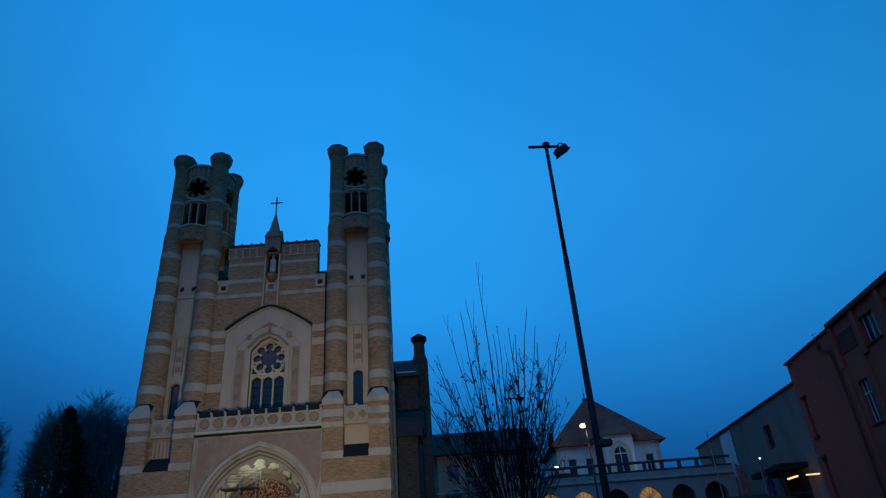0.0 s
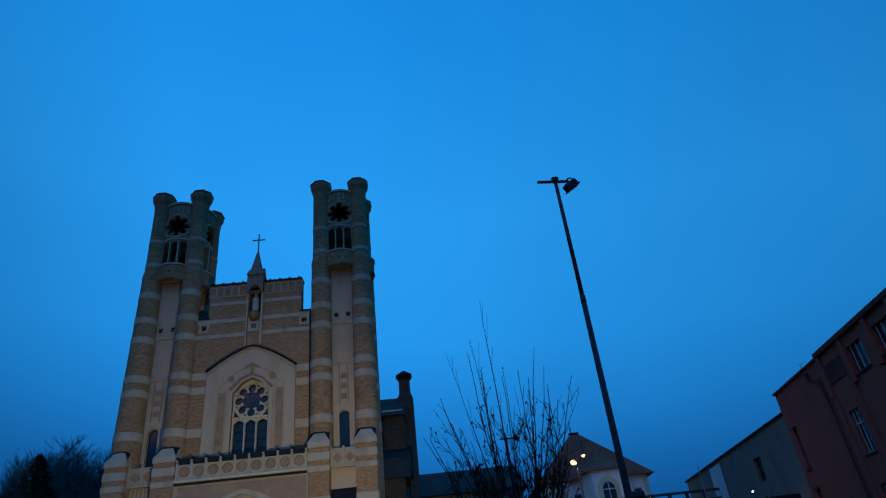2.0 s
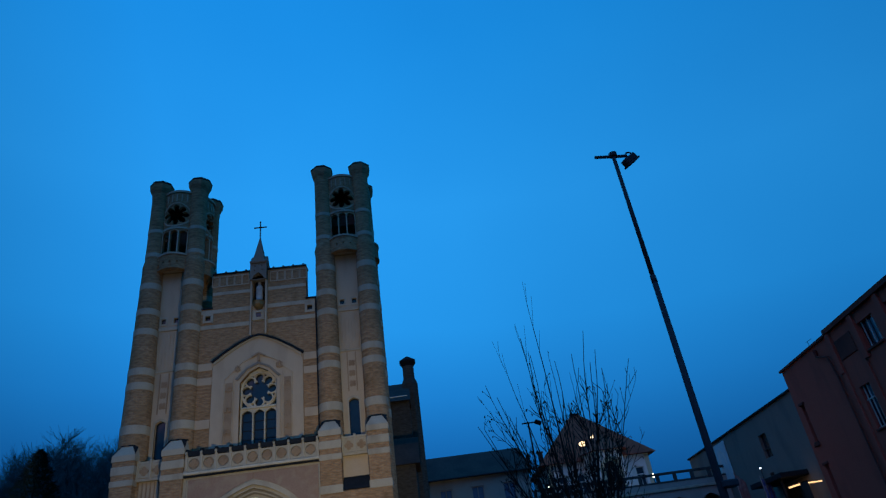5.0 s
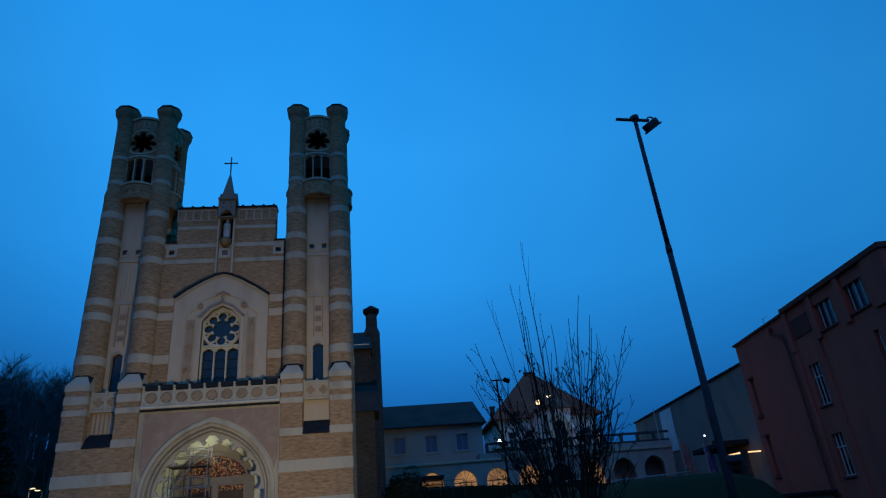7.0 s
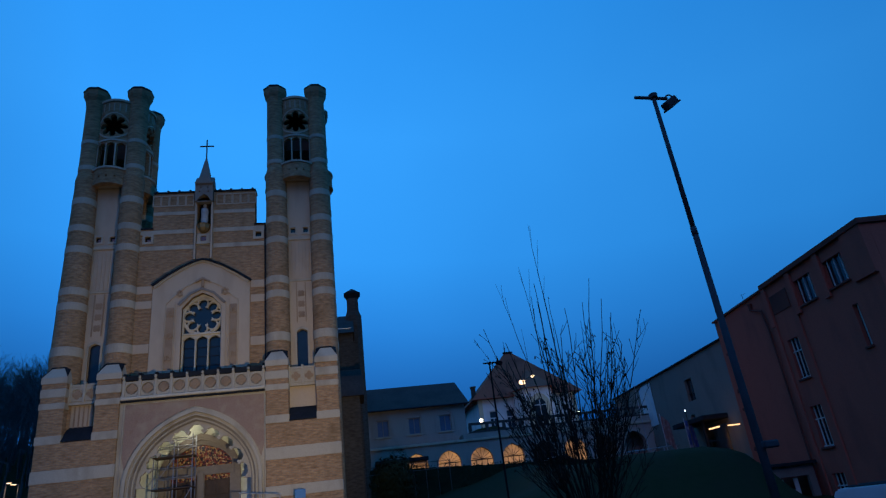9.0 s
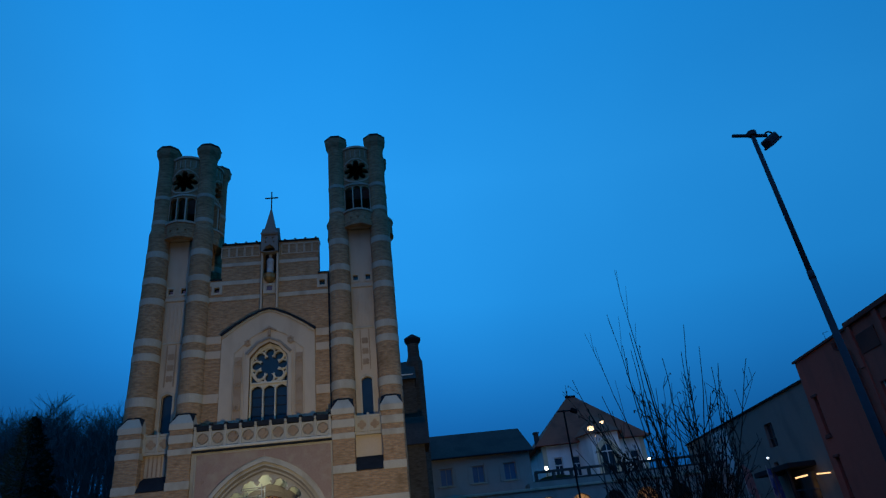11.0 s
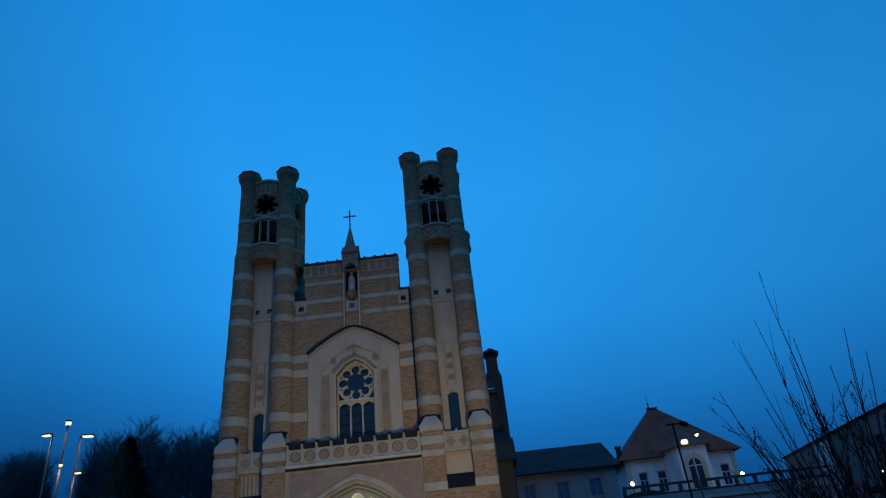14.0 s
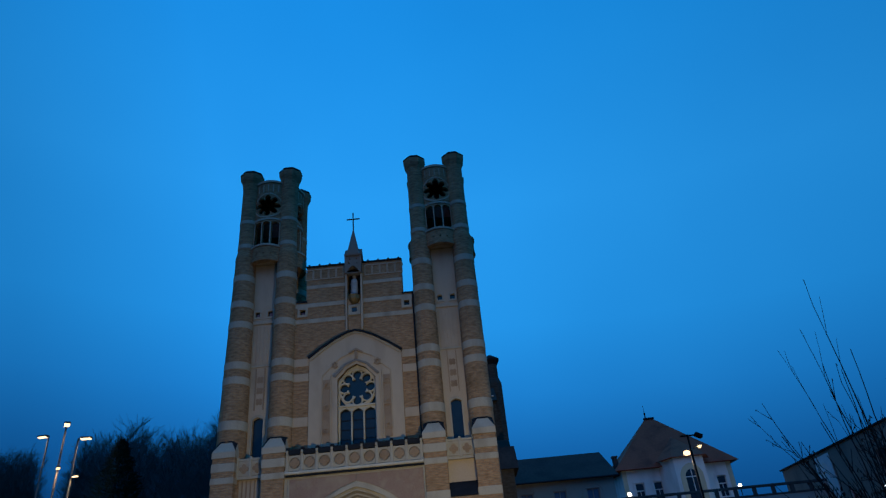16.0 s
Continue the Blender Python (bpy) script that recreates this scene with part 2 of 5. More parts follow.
# sky reflection painted as an even blue over the panes
BLUEPANE = surface("sky_tinted_pane", (0.07, 0.13, 0.23), (0.06, 0.11, 0.2), (0.05, 0.09, 0.16), 12, 1.5, 0.5, bump=0)
SHRUB = surface("evergreen_leaf", (0.014, 0.024, 0.012), (0.02, 0.032, 0.016), (0.01, 0.015, 0.009), 8, 0.8, 0.85, bump=0)
PORCHWALL = surface("pale_green_limewash", (0.64, 0.68, 0.58), (0.58, 0.62, 0.53), (0.50, 0.50, 0.40), 20, 0.8)
MARBLE = surface("white_statue_stone", (0.46, 0.45, 0.43), (0.40, 0.39, 0.37), (0.28, 0.27, 0.25), 20, 2)
GREYSTONE = surface("grey_brown_stone", (0.26, 0.225, 0.185), (0.21, 0.18, 0.15), (0.15, 0.13, 0.11), 14, 0.9)
GILT = surface("old_gilding", (0.30, 0.20, 0.08), (0.24, 0.16, 0.07), (0.18, 0.12, 0.05), 20, 3, 0.45, 0.6)
STAINED = stained("stained_glass")
LAMPGLOW = glowing("street_lamp_led", (1.0, 0.68, 0.36), 2.4)
WALLGLOW = glowing("wall_lamp_globe", (1.0, 0.88, 0.62), 7.0)
WARMPANE = glowing("lit_arcade_glass", (1.0, 0.50, 0.17), 0.36, (0.2, 0.15, 0.1), 0.6, 1.3)
TUBE = glowing("canopy_light_tube", (1.0, 0.58, 0.25), 1.5)
BANNER = surface("faded_banner", (0.58, 0.64, 0.66), (0.48, 0.54, 0.58), (0.66, 0.66, 0.65), 5, 0.9, 0.8, bump=0)
FLAGRED = surface("faded_red_flag_cloth", (0.26, 0.12, 0.11), (0.21, 0.10, 0.095), (0.30, 0.24, 0.24), 20, 2, 0.8)
FLAGBLUE = surface("blue_flag_cloth", (0.05, 0.07, 0.22), (0.04, 0.06, 0.18), (0.3, 0.3, 0.32), 20, 2, 0.8)
CARPAINT = surface("silver_car_paint", (0.42, 0.43, 0.44), (0.40, 0.41, 0.42), (0.36, 0.37, 0.38), 60, 2, 0.3, 0.5, 0)
WHITEPAINT = surface("white_vehicle_paint", (0.45, 0.46, 0.47), (0.42, 0.43, 0.44), (0.34, 0.34, 0.34), 40, 1.5, 0.4, 0.0, 0)
BLUEBOARD = surface("blue_board", (0.05, 0.20, 0.42), (0.045, 0.18, 0.38), (0.04, 0.15, 0.30), 10, 2, 0.6)


# ---- mesh helpers ----
def part(name, bm, material, parent, label=""):
    """Links a bmesh as one mesh object under a thing or a part."""
    bmesh.ops.recalc_face_normals(bm, faces=bm.faces)
    me = bpy.data.meshes.new(name)
    bm.to_mesh(me)
    bm.free()
    me.materials.append(material)
    ob = new(name, me)
    if parent is not None:
        ob.parent = parent
    if label:
        ob["label"] = label
    return ob


def again(name, ob, parent, at=(0, 0, 0), rz=0.0, label=""):
    """Another object on the same mesh."""
    o = new(name, ob.data)
    o.parent = parent
    o.location, o.rotation_euler = at, (0, 0, rz)
    if label:
        o["label"] = label
    return o


def smooth(ob):
    for p in ob.data.polygons:
        p.use_smooth = True
    return ob


def thing(name, label, category, at=(0, 0, 0), group="", kind=""):
    e = new(name)
    e.location = at
    return tagged(e, label, category, group, kind)


def box(bm, x0, x1, y0, y1, z0, z1, bev=0.0):
    r = bmesh.ops.create_cube(bm, size=1.0)
    for v in r["verts"]:
        v.co = Vector(((x0 + x1) / 2 + v.co.x * (x1 - x0), (y0 + y1) / 2 + v.co.y * (y1 - y0), (z0 + z1) / 2 + v.co.z * (z1 - z0)))
    if bev:
        es = list({e for v in r["verts"] for e in v.link_edges})
        bmesh.ops.bevel(bm, geom=es, offset=bev, segments=1, affect="EDGES")
    return bm


def boxed(*a, bev=0.0):
    return box(bmesh.new(), *a, bev=bev)


def lathe(bm, cx, cy, profile, n=16, turn=0.0):
    """Rings of radius r at height z, closed at both ends."""
    rings = []
    for r, z in profile:
        rings.append([bm.verts.new((cx + r * math.cos(turn + 2 * math.pi * k / n), cy + r * math.sin(turn + 2 * math.pi * k / n), z)) for k in range(n)])
    for a, b in zip(rings, rings[1:]):
        for k in range(n):
            bm.faces.new((a[k], a[(k + 1) % n], b[(k + 1) % n], b[k]))
    bm.faces.new(rings[0][::-1])
    bm.faces.new(rings[-1])
    return bm


def tube(bm, a, b, ra, rb=None, n=6):
    a, b = Vector(a), Vector(b)
    rb = ra if rb is None else rb
    d = (b - a).normalized()
    u = d.orthogonal().normalized()
    w = d.cross(u)
    ring = []
    for p, r in ((a, ra), (b, rb)):
        ring.append([bm.verts.new(p + r * (u * math.cos(2 * math.pi * k / n) + w * math.sin(2 * math.pi * k / n))) for k in range(n)])
    for k in range(n):
        bm.faces.new((ring[0][k], ring[0][(k + 1) % n], ring[1][(k + 1) % n], ring[1][k]))
    bm.faces.new(ring[0][::-1])
    bm.faces.new(ring[1])
    return bm


def plate(outer, holes, y0, y1, bm=None):
    """A slab in the x-z plane from y0 to y1, with holes that go through."""
    bm = bm or bmesh.new()
    edges = []
    for loop in (outer, *holes):
        vs = [bm.verts.new((x, y0, z)) for x, z in loop]
        edges += [bm.edges.new((vs[i], vs[(i + 1) % len(vs)])) for i in range(len(vs))]
    r = bmesh.ops.triangle_fill(bm, use_beauty=True, use_dissolve=False, edges=edges, normal=(0, -1, 0))
    faces = [g for g in r["geom"] if isinstance(g, bmesh.types.BMFace)]
    ex = bmesh.ops.extrude_face_region(bm, geom=faces)
    for g in ex["geom"]:
        if isinstance(g, bmesh.types.BMVert):
            g.co.y += y1 - y0
    return bm


def circle(cx, cz, r, n=16, start=0.0):
    return [(cx + r * math.cos(start + 2 * math.pi * k / n), cz + r * math.sin(start + 2 * math.pi * k / n)) for k in range(n)]


def rect(x0, x1, z0, z1):
    return [(x0, z0), (x1, z0), (x1, z1), (x0, z1)]


def lancet(x0, x1, z0, z1, rise=0.25):
    m = (x0 + x1) / 2
    return [(x0, z0), (x1, z0), (x1, z1 - rise), ((x1 + m) / 2 + (x1 - m) * 0.12, z1 - rise * 0.42), (m, z1), ((x0 + m) / 2 - (x1 - m) * 0.12, z1 - rise * 0.42), (x0, z1 - rise)]


def crown(u):
    return 0.75 * max(0.0, 1 - abs(u) ** 2.45) ** 0.5 + 0.25 * (1 - abs(u))


def arch(cx, w, spring, apex, n=28, foot=None):
    """A slightly pointed arch from its right foot over the crown to its left foot."""
    pts = [] if foot is None else [(cx + w, foot)]
    for k in range(n + 1):
        u = math.cos(math.pi * k / n)
        pts.append((cx + w * u, spring + (apex - spring) * crown(u)))
    if foot is not None:
        pts.append((cx - w, foot))
    return pts


def quatrefoil(bm, x, y, z, r, d=0.05):
    """A four-lobed rosette in relief, facing -y."""
    for k in range(4):
        a = math.pi / 4 + k * math.pi / 2
        plate(circle(x + 0.45 * r * math.cos(a), z + 0.45 * r * math.sin(a), 0.42 * r, 10), [], y - d, y, bm)
    plate(circle(x, z, 0.3 * r, 8), [], y - d * 1.6, y, bm)
    return bm


def lobes(x, z, r, n=40):
    """The outline of a four-lobed flower."""
    return [(x + r * (0.62 + 0.38 * abs(math.cos(2 * a)) ** 0.6) * math.cos(a), z + r * (0.62 + 0.38 * abs(math.cos(2 * a)) ** 0.6) * math.sin(a)) for a in [2 * math.pi * k / n for k in range(n)]]


def four_lobes(x, z, r, y0, y1):
    bm = plate(lobes(x, z, r), [], y0, y1)
    plate(circle(x, z, r * 0.3, 10), [], y0 - 0.03, y0 + 0.01, bm)
    for k in range(4):
        a = k * math.pi / 2
        plate(circle(x + 0.6 * r * math.cos(a), z + 0.6 * r * math.sin(a), r * 0.2, 8), [], y0 - 0.015, y0 + 0.01, bm)
    return bm


# ---- ground ----
def step(a, b, v):
    t = min(1.0, max(0.0, (v - a) / (b - a)))
    return t * t * (3 - 2 * t)


def ground_z(x, y):
    z = -0.95 + 1.9 * step(-38.5, -31.0, y - 0.25 * (x - 8)) + 1.3 * step(-31.0, -6.0, y)
    z += 1.6 * step(15.0, 22.5, x) * (1 - step(28.5, 30.5, x)) * step(-9.0, 1.0, y)
    z -= 2.7 * step(12.5, 20.0, x) * (1 - step(-8.0, 0.0, y)) * step(-40.0, -30.0, y)
    z -= 1.6 * step(28.0, 30.0, x) * (1 - step(6.0, 12.0, y)) * step(-8.0, 0.0, y)
    z += 1.5 * step(4.0, 18.0, y) * step(9.0, 16.0, x) * (1 - step(19.0, 26.0, x))
    z += 4.2 * step(23.5, 25.0, y) * step(9.0, 16.0, x)
    d = math.hypot(x + 5, y + 34)
    az = math.atan2(-(x + 5), y + 34)
    hill = step(50, 125, d) * step(0.02, 0.22, az) * (1 - step(1.6, 2.2, az))
    z += hill * (17.2 + 2.0 * math.sin(az * 9.0))
    z += 3.0 * step(200, 900, d) * noise.noise((x * 0.004, y * 0.004, 0.0))
    return z


def axis(near, far, fine, n_far):
    a = [(-near + fine * k) for k in range(int(2 * near / fine) + 1)]
    grow = [near * (far / near) ** ((k + 1) / n_far) for k in range(n_far)]
    return [-g for g in grow[::-1]] + a + grow


xs, ys = axis(60, 2500, 1.5, 22), axis(60, 2500, 1.5, 22)
verts = [(x, y, ground_z(x, y)) for y in ys for x in xs]
nx = len(xs)
faces = [(j * nx + i, j * nx + i + 1, (j + 1) * nx + i + 1, (j + 1) * nx + i) for j in range(len(ys) - 1) for i in range(nx - 1)]
me = bpy.data.meshes.new("ground")
me.from_pydata(verts, [], faces)
me.materials.append(GRASS)
smooth(tagged(new("ground", me), "dull green winter grass bank rising beside the square", "ground", kind="structure"))

# paved square in front of the church
sq = bmesh.new()
for k in range(36):
    for j in range(46):
        x0, y0 = -15 + k * 0.7, -34 + j * 0.72
        c = [(x0 + 0.006, y0 + 0.006), (x0 + 0.694, y0 + 0.006), (x0 + 0.694, y0 + 0.714), (x0 + 0.006, y0 + 0.714)]
        q = [sq.verts.new((x, y, ground_z(x, y) + 0.09)) for x, y in c]
        o = [sq.verts.new((x, y, ground_z(x, y) - 0.12)) for x, y in c]
        sq.faces.new(q)
        for i in range(4):
            sq.faces.new((q[i], o[i], o[(i + 1) % 4], q[(i + 1) % 4]))
tagged(part("pavement", sq, PAVING, None), "grey paved square in front of the church", "pavement", kind="structure")

# ---- church ----
BASE = 2.2
church = thing("church", "twin-towered church of ochre brick with pale stone bands", "church")
TA, TB = 4.10, 6.65          # the turrets' axes
TC, TH = (TA + TB) / 2, (TB - TA) / 2
BANDS = [(24.62, 0.26), (22.86, 0.30), (20.62, 0.42), (18.90, 0.42), (17.60, 0.42), (15.14, 0.44), (14.28, 0.44), (11.82, 0.5)]


def bulged(bm, half, bulge):
    """Bends a slab outward in plan."""
    for v in bm.verts:
        v.co.y -= bulge * max(0.0, 1 - (v.co.x / half) ** 2)
    return bm


def long_rect(x0, x1, z0, z1, n=8):
    return [(x0 + (x1 - x0) * k / n, z0) for k in range(n + 1)] + [(x1 - (x1 - x0) * k / n, z1) for k in range(n + 1)]


def tower(cx):
    cy = TH
    out = -1 if cx < 0 else 1
    core = part("tower", boxed(cx - TH + 0.28, cx + TH - 0.28, cy - TH + 0.45, cy + TH - 0.45, BASE, 21.8), STUCCO, church, "tower body in buff render")
    ring = {}
    corner = [(cx + sx * TH, cy + sy * TH) for sy in (-1, 1) for sx in (-1, 1)]
    for x, y in corner:
        sh = bmesh.new()
        foot = 0.78 if out < 0 and x < cx else 0.66

        def rad(z):
            return 0.53 if z > 22.3 else 0.60 + (foot - 0.60) * min(1.0, max(0.0, (22.0 - z) / 11.0))
        lathe(sh, x, y, [(rad(10), BASE), (rad(10), 10.5), (rad(16), 16.0), (rad(21.6), 21.6), (0.62, 21.9), (0.62, 22.1), (0.56, 22.4), (0.53, 22.5), (0.52, 27.5)], 28)
        part("turret", sh, BRICK, core, "round ochre brick corner turret")
        cp = bmesh.new()
        lathe(cp, x, y, [(0.53, 27.2), (0.57, 27.6), (0.72, 27.95), (0.75, 28.3)], 8, math.pi / 8)
        part("turret_cap", cp, BRICK, core, "flared octagonal turret cap")
        ld = bmesh.new()
        lathe(ld, x, y, [(0.77, 28.28), (0.77, 28.36), (0.64, 28.5), (0.12, 28.72)], 8, math.pi / 8)
        part("cap_lid", ld, LEAD, core, "dark lead lid")
        for z, h in BANDS:
            r = rad(z) + 0.02
            key = (round(r, 2), h)
            if key not in ring:
                b = bmesh.new()
                lathe(b, 0, 0, [(r - 0.03, -h / 2), (r, -h / 2 + 0.02), (r, h / 2 - 0.02), (r - 0.03, h / 2)], 28)
                ring[key] = part("stone_band", b, STONE, core)
                ring[key].location = (x, y, z)
            else:
                again("stone_band", ring[key], core, (x, y, z))
    # belfry: four bent traceried walls over corbelled balconies
    w = 1.04
    holes = [[((0.44 + 0.34 * abs(math.cos(4 * a)) ** 0.55) * math.cos(a), 25.72 + (0.44 + 0.34 * abs(math.cos(4 * a)) ** 0.55) * math.sin(a)) for a in [2 * math.pi * k / 80 for k in range(80)]]]
    holes += [lancet(x - 0.225, x + 0.225, 22.82, 24.52, 0.13) for x in (-0.53, 0.0, 0.53)]
    bel = bulged(plate(long_rect(-w, w, 22.6, 27.45), holes, -TH - 0.02, -TH + 0.22), w, 0.50)
    coping = bulged(plate(long_rect(-w, w, 27.45, 27.6), [], -TH - 0.1, -TH + 0.26), w, 0.50)
    string = bulged(plate(long_rect(-w, w, 24.62, 24.75), [], -TH - 0.07, -TH - 0.02), w, 0.50)
    balc = bulged(plate(long_rect(-w, w, 21.72, 22.62), [circle(x, 22.1, 0.055, 8) for x in (-0.42, 0, 0.42)], -TH - 0.2, -TH + 0.1), w, 0.58)
    lip = bulged(plate(long_rect(-w, w, 22.6, 22.72), [], -TH - 0.27, -TH - 0.0), w, 0.58)
    sof = bulged(plate(long_rect(-w, w, 21.62, 21.74), [], -TH - 0.24, -TH + 0.2), w, 0.58)
    crib = bmesh.new()
    for k in range(5):
        x = -0.62 + k * 0.31
        box(crib, x - 0.025, x + 0.025, -TH - 0.06, -TH + 0.02, 26.75, 27.3)
    bulged(crib, w, 0.50)
    mull = bmesh.new()
    for x in (-0.795, -0.265, 0.265, 0.795):
        box(mull, x - 0.035, x + 0.035, -TH - 0.06, -TH + 0.04, 22.8, 24.45)
    src = [("belfry_wall", bel, BRICK, "pierced belfry wall with a rosette over three lights"), ("coping", coping, STUCCO, ""), ("string_course", string, STONE, ""),
           ("rosette_ring", bulged(plate(circle(0, 25.72, 0.93, 40), [circle(0, 25.72, 0.85, 40)], -TH - 0.05, -TH - 0.01), w, 0.50), STUCCO, ""),
           ("light_mullion", bulged(mull, w, 0.50), STONE, ""),
           ("balcony_parapet", balc, BRICK, "corbelled stone parapet with small round holes"), ("balcony_rail", lip, STONE, ""), ("balcony_soffit", sof, BRICK, ""), ("blind_rib", crib, STONE, "")]
    for name, bm, mt, lab in src:
        first = part(name, bm, mt, core, lab)
        first.location = (cx, cy, 0)
        for k in (1, 2, 3):
            again(name, first, core, (cx, cy, 0), k * math.pi / 2, lab)
    part("belfry_floor", boxed(cx - TH, cx + TH, cy - TH, cy + TH, 21.8, 22.3), STUCCO, core)
    # unseen dark block added to stop most sky showing through the openings
    part("belfry_sky_block", box(boxed(cx - 0.95, cx + 0.95, cy - 0.25, cy + 0.95, 24.2 if out < 0 else 24.5, 26.9), cx - 0.1, cx + 0.1, cy + 0.3, cy + 0.5, 22.3, 24.55), DARKWOOD, core, "dark block added inside the belfry to shut out the sky")
    part("belfry_roof", boxed(cx - TH, cx + TH, cy - TH, cy + TH, 27.2, 27.4), LEAD, core)
    # front panel between the turrets, with its slit and two small square lights
    side_holes = [rect(cx + dx - 0.15, cx + dx + 0.15, 18.25, 18.6) for dx in (-0.37, 0.37)]
    slit = lancet(cx - 0.29, cx + 0.29, 10.25, 12.36, 0.16)
    front = part("front_panel", plate(rect(cx - 0.75, cx + 0.75, 9.0, 21.7), side_holes + [slit], 0.16, 0.5), STUCCO, core, "tall recessed panel in buff render")
    part("slit_glass", plate(lancet(cx - 0.31, cx + 0.31, 10.2, 12.4, 0.16), [], 0.36, 0.38), DARKGLASS, core, "dark leaded slit window")
    part("slit_surround", plate(lancet(cx - 0.38, cx + 0.38, 10.15, 12.5, 0.2), [slit], 0.12, 0.2), STONE, core)
    for dx in (-0.37, 0.37):
        part("small_pane", plate(rect(cx + dx - 0.16, cx + dx + 0.16, 18.22, 18.62), [], 0.3, 0.32), DARKGLASS, core)
        part("small_surround", plate(rect(cx + dx - 0.24, cx + dx + 0.24, 18.14, 18.72), [rect(cx + dx - 0.14, cx + dx + 0.14, 18.26, 18.59)], 0.12, 0.2), STONE, core)
    part("sill_course", boxed(cx - 0.74, cx + 0.74, 0.08, 0.2, 17.78, 17.98, bev=0.02), STONE, core)
    for k in range(6):
        x = cx - 0.5 + k * 0.2
        part("rib", boxed(x - 0.035, x + 0.035, 0.12, 0.2, 15.35, 17.6, bev=0.01), STUCCO, core)
    rel = bmesh.new()
    for k in range(3):
        quatrefoil(rel, cx, 0.17, 13.2 + k * 0.62, 0.25, 0.03)
    box(rel, cx - 0.27, cx - 0.22, 0.1, 0.17, 12.75, 15.1)
    box(rel, cx + 0.22, cx + 0.27, 0.1, 0.17, 12.75, 15.1)
    part("relief", rel, TERRACOTTA, core, "worn terracotta relief strip")
    part("panel_string", boxed(cx - 0.74, cx + 0.74, 0.1, 0.2, 15.18, 15.3, bev=0.02), STONE, core)
    # lower stage: square piers with stone hoods
    for x in (cx - TH, cx + TH):
        part("pier", boxed(x - 0.57, x + 0.57, -1.02, 0.4, BASE, 10.12, bev=0.03), BRICK, core, "square ochre brick pier")
        base = [(x - 0.6, -1.06), (x + 0.6, -1.06), (x + 0.6, 0.14), (x - 0.6, 0.14)]
        top = [(x - 0.27, -0.74), (x + 0.27, -0.74), (x + 0.5, -0.48), (x + 0.5, -0.1), (x + 0.27, 0.12), (x - 0.27, 0.12), (x - 0.5, -0.1), (x - 0.5, -0.48)]
        hood = bmesh.new()
        box(hood, x - 0.6, x + 0.6, -1.06, 0.14, 10.1, 10.40)
        for k, (i, j) in enumerate(((0, 1), (2, 3), (4, 5), (6, 7))):
            p, q = base[k], base[(k + 1) % 4]
            hood.faces.new([hood.verts.new(v) for v in ((*p, 10.40), (*q, 10.40), (*top[j], 10.94), (*top[i], 10.94))])
            dark = bmesh.new()
            dark.faces.new([dark.verts.new(v) for v in ((*q, 10.41), (*top[(j + 1) % 8], 10.95), (*top[j], 10.95))])
            ex = bmesh.ops.extrude_face_region(dark, geom=list(dark.faces))
            for g in ex["geom"]:
                if isinstance(g, bmesh.types.BMVert):
                    g.co.z += 0.04
            part("lead_flashing", dark, LEAD, core, "dark lead corner flashing")
        hood.faces.new([hood.verts.new((*p, 10.94)) for p in top])
        part("pier_hood", hood, STONE, core, "pale stone pier hood")
        lip_ring = bmesh.new()
        for k in range(8):
            tube(lip_ring, (*top[k], 10.96), (*top[(k + 1) % 8], 10.96), 0.045, n=5)
        part("lead_roll", lip_ring, LEAD, core)
        for z, h in ((9.62, 0.42), (8.98, 0.3), (7.36, 0.40), (5.68, 0.58), (3.9, 0.5)):
            part("pier_band", boxed(x - 0.595, x + 0.595, -1.045, 0.3, z - h / 2, z + h / 2, bev=0.015), STONE, core)
    low = part("lower_wall", boxed(cx - TH + 0.5, cx + TH - 0.5, -1.016, 0.3, BASE, 7.2), BRICK, core)
    for z, h in ((5.68, 0.58), (3.9, 0.5)):
        part("wall_band", boxed(cx - TH + 0.55, cx + TH - 0.55, -1.041, -0.9, z - h / 2, z + h / 2), STONE, core)
    part("upper_recess", boxed(cx - TH + 0.5, cx + TH - 0.5, -0.38, 0.2, 7.1, 9.15), STUCCO, core, "pale rendered recess")
    rb = bmesh.new()
    for k in range(7):
        x = cx - 0.63 + k * 0.21
        box(rb, x - 0.03, x + 0.03, -0.42, -0.37, 7.95, 9.0)
    if cx < 0:
        part("recess_ribs", rb, TERRACOTTA, core, "ribbed terracotta facing")
    else:
        rb.free()
    ws = bmesh.new()
    v = [ws.verts.new(p) for p in ((cx - 0.74, -1.04, 7.22), (cx + 0.74, -1.04, 7.22), (cx + 0.74, -0.38, 7.92), (cx - 0.74, -0.38, 7.92))]
    f = ws.faces.new(v)
    ex = bmesh.ops.extrude_face_region(ws, geom=[f])
    for g in ex["geom"]:
        if isinstance(g, bmesh.types.BMVert):
            g.co.z += 0.06
    part("lead_apron", ws, LEAD, core, "sloping dark lead apron")
    bal = bmesh.new()
    box(bal, cx - 0.74, cx + 0.74, -0.62, -0.3, 9.05, 9.18)
    box(bal, cx - 0.74, cx + 0.74, -0.55, -0.42, 9.18, 9.95)
    box(bal, cx - 0.74, cx + 0.74, -0.6, -0.36, 9.95, 10.06)
    for x in (cx - 0.68, cx, cx + 0.68):
        part("balustrade_post", boxed(x - 0.06, x + 0.06, -0.66, -0.34, 9.12, 10.16, bev=0.012), STONE, core)
    part("small_balustrade", bal, STONE, core, "short pale stone balustrade")
    for x in (cx - 0.34, cx + 0.34):
        part("rosette", four_lobes(x, 9.56, 0.235, -0.59, -0.545), TERRACOTTA, core, "terracotta four-lobed rosette")
